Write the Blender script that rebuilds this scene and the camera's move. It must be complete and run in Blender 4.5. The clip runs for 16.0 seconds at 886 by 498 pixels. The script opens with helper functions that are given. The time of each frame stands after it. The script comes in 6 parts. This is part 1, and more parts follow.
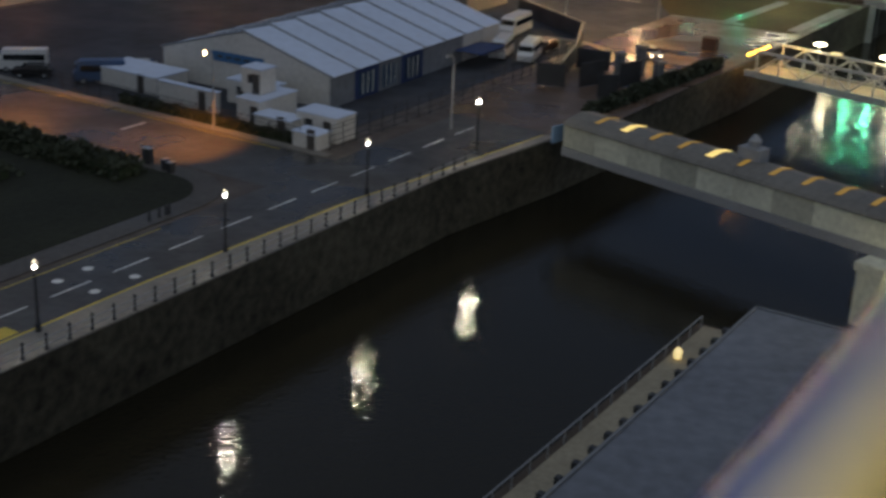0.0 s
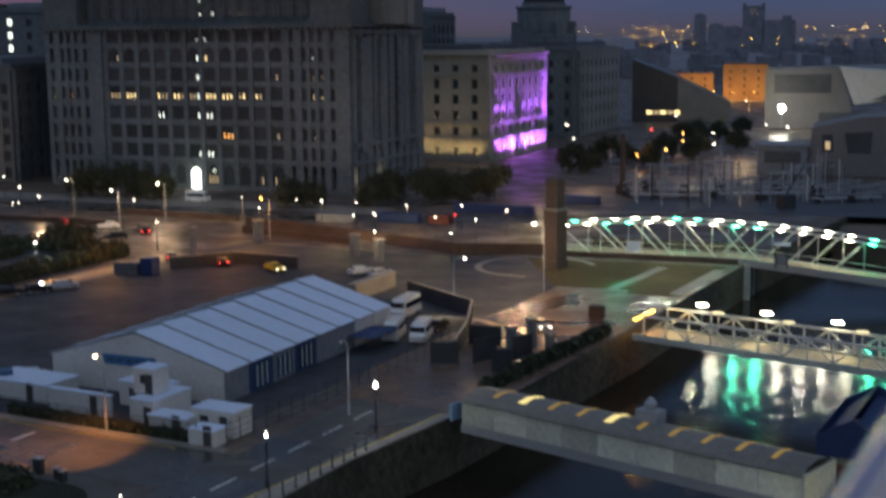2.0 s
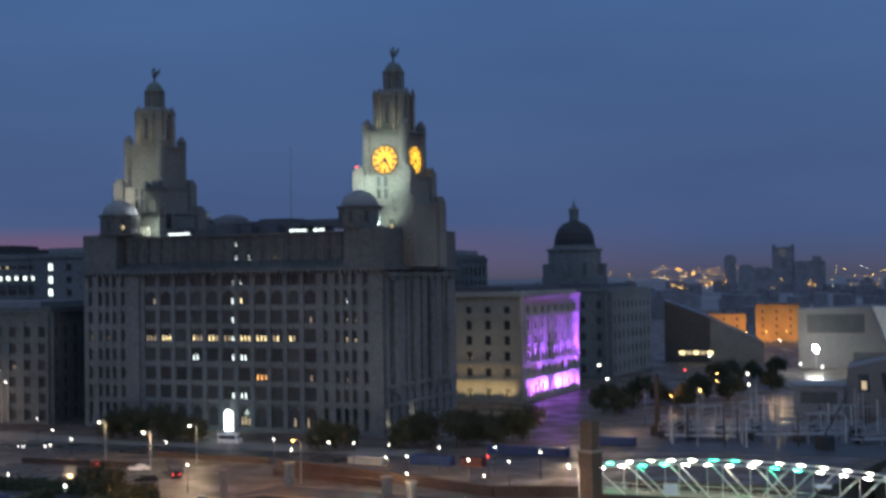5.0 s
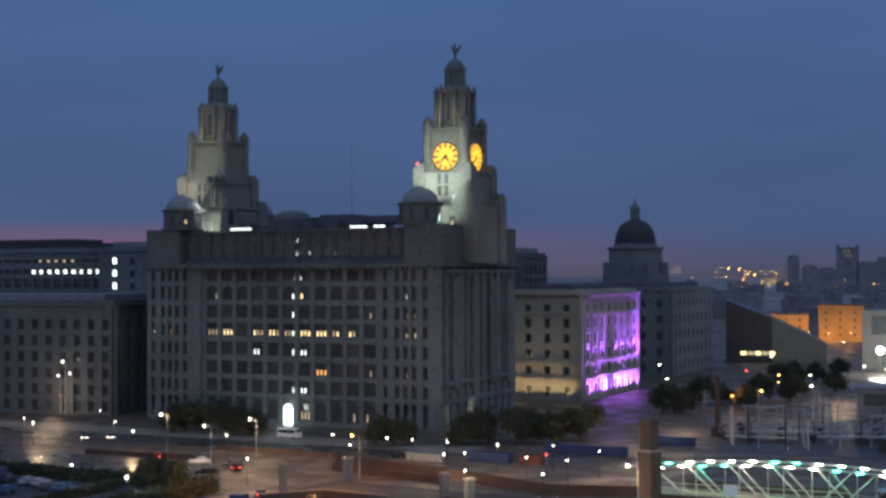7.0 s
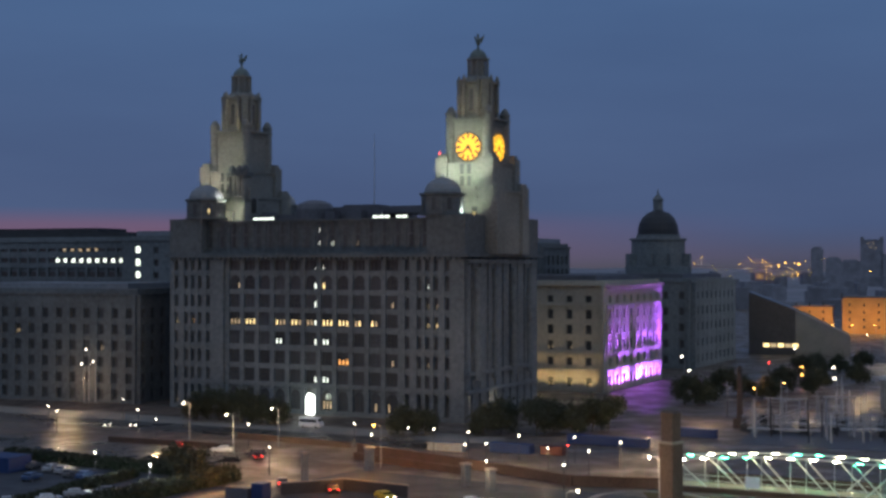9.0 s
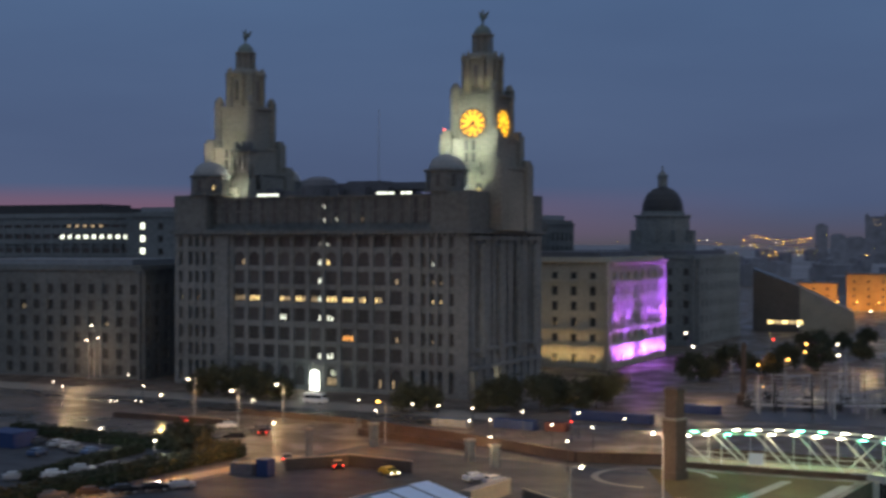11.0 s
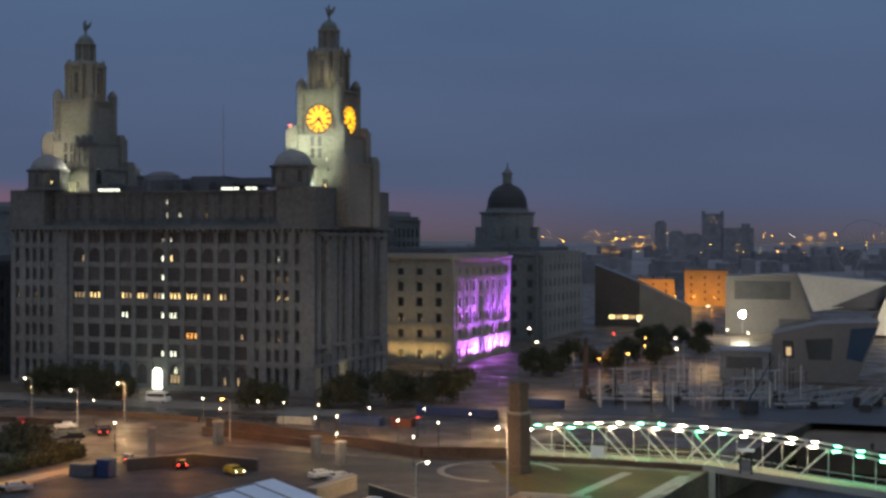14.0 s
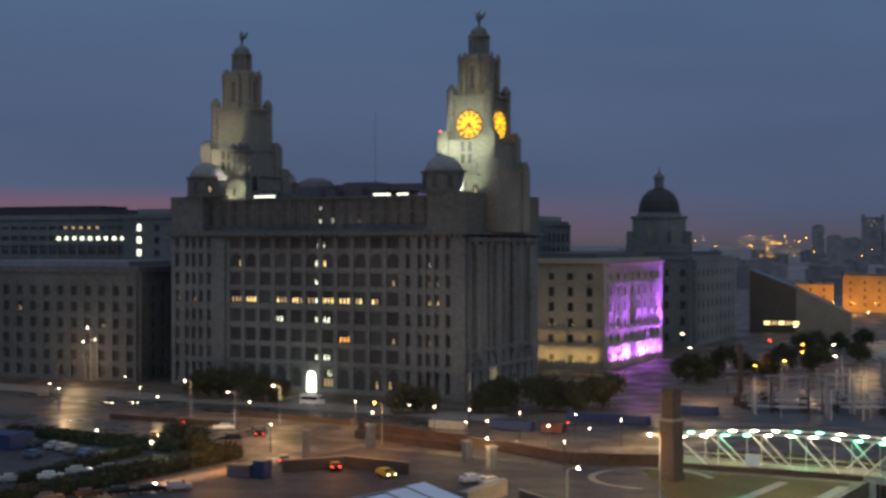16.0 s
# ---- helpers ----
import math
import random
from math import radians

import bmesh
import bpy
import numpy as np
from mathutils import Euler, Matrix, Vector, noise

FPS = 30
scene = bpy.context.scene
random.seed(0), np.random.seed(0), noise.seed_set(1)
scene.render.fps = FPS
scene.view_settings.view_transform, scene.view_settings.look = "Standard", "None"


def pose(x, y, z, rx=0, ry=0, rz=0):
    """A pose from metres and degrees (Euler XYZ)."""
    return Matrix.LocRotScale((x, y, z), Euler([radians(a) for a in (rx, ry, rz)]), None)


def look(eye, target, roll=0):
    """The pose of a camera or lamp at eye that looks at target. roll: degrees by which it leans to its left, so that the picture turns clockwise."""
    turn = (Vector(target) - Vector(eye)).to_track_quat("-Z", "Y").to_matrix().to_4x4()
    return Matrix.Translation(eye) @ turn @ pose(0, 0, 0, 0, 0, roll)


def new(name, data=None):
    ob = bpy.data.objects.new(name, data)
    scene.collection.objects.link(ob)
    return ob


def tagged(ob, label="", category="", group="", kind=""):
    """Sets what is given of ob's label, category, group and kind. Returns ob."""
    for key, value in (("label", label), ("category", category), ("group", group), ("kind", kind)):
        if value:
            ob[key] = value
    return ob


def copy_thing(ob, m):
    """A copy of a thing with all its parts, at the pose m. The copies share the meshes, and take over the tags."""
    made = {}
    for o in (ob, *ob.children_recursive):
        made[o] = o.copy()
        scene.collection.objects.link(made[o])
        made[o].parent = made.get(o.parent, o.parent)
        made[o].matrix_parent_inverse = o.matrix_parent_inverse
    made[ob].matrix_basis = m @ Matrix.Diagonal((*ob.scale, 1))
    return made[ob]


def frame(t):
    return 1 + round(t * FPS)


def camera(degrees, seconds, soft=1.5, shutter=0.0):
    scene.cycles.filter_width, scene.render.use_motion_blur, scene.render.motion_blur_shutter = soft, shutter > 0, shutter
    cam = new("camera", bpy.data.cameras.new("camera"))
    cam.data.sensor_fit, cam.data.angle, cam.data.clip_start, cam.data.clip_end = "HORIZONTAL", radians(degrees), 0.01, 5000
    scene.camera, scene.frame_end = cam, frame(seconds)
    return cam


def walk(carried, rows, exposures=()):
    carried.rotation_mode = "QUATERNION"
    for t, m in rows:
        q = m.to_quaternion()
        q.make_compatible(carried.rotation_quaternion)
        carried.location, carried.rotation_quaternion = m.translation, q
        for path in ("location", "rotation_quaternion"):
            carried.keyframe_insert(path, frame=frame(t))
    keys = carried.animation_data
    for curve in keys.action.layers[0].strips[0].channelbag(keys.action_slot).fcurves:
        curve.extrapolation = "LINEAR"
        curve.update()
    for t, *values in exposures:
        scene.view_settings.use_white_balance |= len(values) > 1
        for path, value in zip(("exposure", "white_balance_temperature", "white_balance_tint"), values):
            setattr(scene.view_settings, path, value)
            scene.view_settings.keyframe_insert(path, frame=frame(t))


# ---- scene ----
from mathutils import geometry

# ---- camera: held at a rail high over the quay, turning only ----
EYE_Z = 37.7
cam = camera(36.227, 16.0, soft=2.9, shutter=0.6)
# seconds, yaw to the right, tilt up, roll
TURNS = [
    (0.0, -0.103, -20.890, 2.674), (0.5, 2.468, -19.566, 2.267), (1.0, 3.968, -16.229, 1.320),
    (1.5, 4.729, -12.051, 0.396), (2.0, 4.166, -8.921, -0.530), (2.5, 3.011, -6.670, -1.116),
    (3.0, 3.808, -4.698, -1.095), (3.5, 3.831, -3.129, -1.028), (4.0, 3.720, -1.958, -1.087),
    (4.5, 3.455, -0.582, -1.009), (5.0, 2.905, 1.270, -0.807), (5.2, 2.43, 1.76, -0.74),
    (7.5, 0.198, 0.975, -0.111), (8.0, 0.0, 0.885, 0.0), (8.5, -0.256, 0.919, 0.021),
    (10.8, -1.43, -0.38, 0.06), (11.0, -0.758, -0.232, 0.074), (11.5, 2.399, -0.103, 0.117),
    (12.0, 4.313, -0.121, 0.132), (12.5, 5.858, -0.102, 0.105), (13.0, 6.339, -0.091, 0.089),
    (13.5, 6.239, -0.356, 0.149), (14.0, 5.737, -0.378, 0.149), (14.5, 4.685, -0.306, 0.114),
    (15.0, 2.685, -0.428, 0.097), (15.5, 0.945, -0.311, 0.010), (16.0, -0.614, -0.178, 0.016)]
walk(cam, [(t, pose(0, 0, EYE_Z, 90 + pit, 0, -yaw) @ pose(0, 0, 0, 0, 0, roll)) for t, yaw, pit, roll in TURNS],
     exposures=[(0.0, 0.0, 8200, 8), (1.5, 0.08, 7400, 8), (2.5, 0.15, 6300, 8), (3.5, 0.24, 6150, 8), (4.5, 0.38, 6050, 8), (5.0, 0.36, 6050, 8), (8.5, 0.36, 6550, 8), (11.0, 0.4, 7350, 8), (12.0, 0.4, 7600, 8), (13.0, 0.41, 7900, 8), (16.0, 0.41, 7900, 8)])
cam.data.dof.use_dof, cam.data.dof.focus_distance, cam.data.dof.aperture_fstop = True, 300.0, 6.0

# ---- dusk sky ----
world = bpy.data.worlds.new("dusk_sky")
scene.world = world
world.use_nodes = True
wn, wl = world.node_tree.nodes, world.node_tree.links
wn.clear()
w_out, w_bg = wn.new("ShaderNodeOutputWorld"), wn.new("ShaderNodeBackground")
w_co, w_sep, w_ramp = wn.new("ShaderNodeTexCoord"), wn.new("ShaderNodeSeparateXYZ"), wn.new("ShaderNodeValToRGB")
w_noise, w_map, w_mix = wn.new("ShaderNodeTexNoise"), wn.new("ShaderNodeMapping"), wn.new("ShaderNodeMix")
w_mix.data_type, w_mix.blend_type = "RGBA", "MULTIPLY"
w_mix.inputs["Factor"].default_value = 0.3
w_noise.inputs["Scale"].default_value, w_noise.inputs["Detail"].default_value = 3.0, 4.0
w_map.inputs["Scale"].default_value = (1.0, 1.0, 5.0)
stops = [(0.0, (0.055, 0.058, 0.085)), (0.008, (0.064, 0.066, 0.114)), (0.018, (0.058, 0.073, 0.140)),
         (0.03, (0.053, 0.079, 0.165)), (0.2, (0.053, 0.101, 0.217)), (0.4, (0.068, 0.108, 0.212)), (0.56, (0.14, 0.19, 0.31)), (1.0, (0.17, 0.225, 0.36))]
while len(w_ramp.color_ramp.elements) < len(stops):
    w_ramp.color_ramp.elements.new(0.5)
for el, (p, c) in zip(w_ramp.color_ramp.elements, stops):
    el.position, el.color = p, (*c, 1)
w_grey = wn.new("ShaderNodeValToRGB")
w_grey.color_ramp.elements[0].position, w_grey.color_ramp.elements[0].color = 0.3, (0.72, 0.72, 0.76, 1)
w_grey.color_ramp.elements[1].position, w_grey.color_ramp.elements[1].color = 0.7, (1.2, 1.2, 1.15, 1)
wl.new(w_co.outputs["Generated"], w_sep.inputs[0])
wl.new(w_sep.outputs["Z"], w_ramp.inputs["Fac"])
wl.new(w_co.outputs["Generated"], w_map.inputs["Vector"])
wl.new(w_map.outputs[0], w_noise.inputs["Vector"])
wl.new(w_noise.outputs["Fac"], w_grey.inputs["Fac"])
wl.new(w_ramp.outputs["Color"], w_mix.inputs["A"])
wl.new(w_grey.outputs["Color"], w_mix.inputs["B"])
wl.new(w_bg.outputs[0], w_out.inputs[0])
# the afterglow over the river, behind the viewer
w_west = wn.new("ShaderNodeMapRange")
w_west.inputs["From Min"].default_value, w_west.inputs["From Max"].default_value = -1.0, 0.2
w_west.inputs["To Min"].default_value, w_west.inputs["To Max"].default_value = 2.1, 1.0
wl.new(w_sep.outputs["Y"], w_west.inputs["Value"])
wl.new(w_west.outputs["Result"], w_bg.inputs["Strength"])
w_side, w_tint = wn.new("ShaderNodeMapRange"), wn.new("ShaderNodeMix")
w_tint.data_type, w_tint.blend_type = "RGBA", "MULTIPLY"
w_tint.inputs["B"].default_value = (1.12, 1.0, 0.78, 1)
w_side.inputs["From Min"].default_value, w_side.inputs["From Max"].default_value = -0.8, 0.2
w_side.inputs["To Min"].default_value, w_side.inputs["To Max"].default_value = 1.0, 0.0
wl.new(w_sep.outputs["Y"], w_side.inputs["Value"])
wl.new(w_side.outputs["Result"], w_tint.inputs["Factor"])
# the rose band low over the town
w_band, w_across, w_both, w_rose = wn.new("ShaderNodeValToRGB"), wn.new("ShaderNodeMapRange"), wn.new("ShaderNodeMath"), wn.new("ShaderNodeMix")
w_rose.data_type, w_both.operation = "RGBA", "MULTIPLY"
w_rose.inputs["B"].default_value = (0.135, 0.078, 0.135, 1)
for _ in range(2):
    w_band.color_ramp.elements.new(0.5)
for el, (p, v) in zip(w_band.color_ramp.elements, ((0.0, 0.35), (0.014, 0.9), (0.03, 0.8), (0.042, 0.0))):
    el.position, el.color = p, (v, v, v, 1)
w_across.inputs["From Min"].default_value, w_across.inputs["From Max"].default_value = -0.22, 0.24
w_across.inputs["To Min"].default_value, w_across.inputs["To Max"].default_value = 1.0, 0.0
wl.new(w_sep.outputs["Z"], w_band.inputs["Fac"])
wl.new(w_sep.outputs["X"], w_across.inputs["Value"])
wl.new(w_band.outputs["Color"], w_both.inputs[0])
wl.new(w_across.outputs["Result"], w_both.inputs[1])
wl.new(w_both.outputs[0], w_rose.inputs["Factor"])
wl.new(w_mix.outputs["Result"], w_rose.inputs["A"])
wl.new(w_rose.outputs["Result"], w_tint.inputs["A"])
wl.new(w_tint.outputs["Result"], w_bg.inputs["Color"])


def lamp(name, at, watts, colour, size=0.3, target=None, cone=90):
    data = bpy.data.lights.new(name, "SPOT" if target else "POINT")
    data.energy, data.color, data.shadow_soft_size = watts, colour, size
    ob = new(name, data)
    ob.matrix_world = look(at, target) if target else Matrix.Translation(at)
    if target:
        data.spot_size, data.spot_blend = radians(cone), 0.6
    return ob


# ---- materials ----
def mat(name, colour, rough=0.75, metal=0.0, size=2.0, vary=0.3, bump=0.15, island=0.0, spec=0.3, wet=0.0):
    m = bpy.data.materials.new(name)
    m.use_nodes = True
    ns, ls = m.node_tree.nodes, m.node_tree.links
    b = ns["Principled BSDF"]
    geo = ns.new("ShaderNodeNewGeometry")
    big, fine = ns.new("ShaderNodeTexNoise"), ns.new("ShaderNodeTexNoise")
    big.inputs["Scale"].default_value, big.inputs["Detail"].default_value = 0.35 / size, 5
    fine.inputs["Scale"].default_value, fine.inputs["Detail"].default_value = 6.0 / size, 6
    for n in (big, fine):
        ls.new(geo.outputs["Position"], n.inputs["Vector"])
    add = ns.new("ShaderNodeMath")
    add.operation = "ADD"
    ls.new(big.outputs["Fac"], add.inputs[0])
    ls.new(fine.outputs["Fac"], add.inputs[1])
    span = ns.new("ShaderNodeMapRange")
    span.inputs["From Min"].default_value, span.inputs["From Max"].default_value = 0.65, 1.35
    span.inputs["To Min"].default_value, span.inputs["To Max"].default_value = 1 - vary, 1 + vary
    ls.new(add.outputs[0], span.inputs["Value"])
    tint = ns.new("ShaderNodeMix")
    tint.data_type, tint.blend_type = "RGBA", "MULTIPLY"
    tint.inputs["Factor"].default_value = 1.0
    tint.inputs["A"].default_value = (*colour, 1)
    out = span.outputs["Result"]
    if island:
        info, rnd, mul = ns.new("ShaderNodeObjectInfo"), ns.new("ShaderNodeMapRange"), ns.new("ShaderNodeMath")
        rnd.inputs["To Min"].default_value, rnd.inputs["To Max"].default_value = 1 - island, 1 + island
        ls.new(info.outputs["Random"], rnd.inputs["Value"])
        mul.operation = "MULTIPLY"
        ls.new(out, mul.inputs[0])
        ls.new(rnd.outputs["Result"], mul.inputs[1])
        out = mul.outputs[0]
    ls.new(out, tint.inputs["B"])
    ls.new(tint.outputs["Result"], b.inputs["Base Color"])
    b.inputs["Roughness"].default_value, b.inputs["Metallic"].default_value = rough, metal
    b.inputs["Specular IOR Level"].default_value = spec
    if wet:
        # rain-wet patches: smoother where water stands
        pool, gloss = ns.new("ShaderNodeTexNoise"), ns.new("ShaderNodeMapRange")
        pool.inputs["Scale"].default_value, pool.inputs["Detail"].default_value = 0.11, 5
        ls.new(geo.outputs["Position"], pool.inputs["Vector"])
        gloss.inputs["From Min"].default_value, gloss.inputs["From Max"].default_value = 0.42, 0.60
        gloss.inputs["To Min"].default_value, gloss.inputs["To Max"].default_value = rough, max(0.12, rough - wet)
        ls.new(pool.outputs["Fac"], gloss.inputs["Value"])
        ls.new(gloss.outputs["Result"], b.inputs["Roughness"])
    if bump:
        bp = ns.new("ShaderNodeBump")
        bp.inputs["Strength"].default_value, bp.inputs["Distance"].default_value = bump, 0.05 * size
        ls.new(fine.outputs["Fac"], bp.inputs["Height"])
        ls.new(bp.outputs[0], b.inputs["Normal"])
    return m


def glow(name, colour, strength, body=0.5):
    m = bpy.data.materials.new(name)
    m.use_nodes = True
    b = m.node_tree.nodes["Principled BSDF"]
    b.inputs["Base Color"].default_value = (*[min(1, 0.6 * body + body * c) for c in colour], 1)
    b.inputs["Emission Color"].default_value = (*colour, 1)
    b.inputs["Emission Strength"].default_value = strength
    return m


def glass(name, colour, rough=0.12):
    m = mat(name, colour, rough, 0.0, 3.0, 0.3, 0.0, 0.35, 0.5)
    return m


def water_material():
    m = bpy.data.materials.new("river_water")
    m.use_nodes = True
    ns, ls = m.node_tree.nodes, m.node_tree.links
    b = ns["Principled BSDF"]
    b.inputs["Base Color"].default_value = (0.022, 0.019, 0.012, 1)
    b.inputs["Roughness"].default_value = 0.045
    b.inputs["Specular IOR Level"].default_value = 0.31
    b.inputs["IOR"].default_value = 1.33
    geo, n1, n2, add, bp = (ns.new("ShaderNodeNewGeometry"), ns.new("ShaderNodeTexNoise"), ns.new("ShaderNodeTexNoise"),
                            ns.new("ShaderNodeMath"), ns.new("ShaderNodeBump"))
    n1.inputs["Scale"].default_value, n1.inputs["Detail"].default_value = 2.3, 3
    n2.inputs["Scale"].default_value, n2.inputs["Detail"].default_value = 0.12, 2
    for n in (n1, n2):
        ls.new(geo.outputs["Position"], n.inputs["Vector"])
    ls.new(n1.outputs["Fac"], add.inputs[0])
    ls.new(n2.outputs["Fac"], add.inputs[1])
    bp.inputs["Strength"].default_value, bp.inputs["Distance"].default_value = 0.6, 0.05
    ls.new(add.outputs[0], bp.inputs["Height"])
    ls.new(bp.outputs[0], b.inputs["Normal"])
    return m


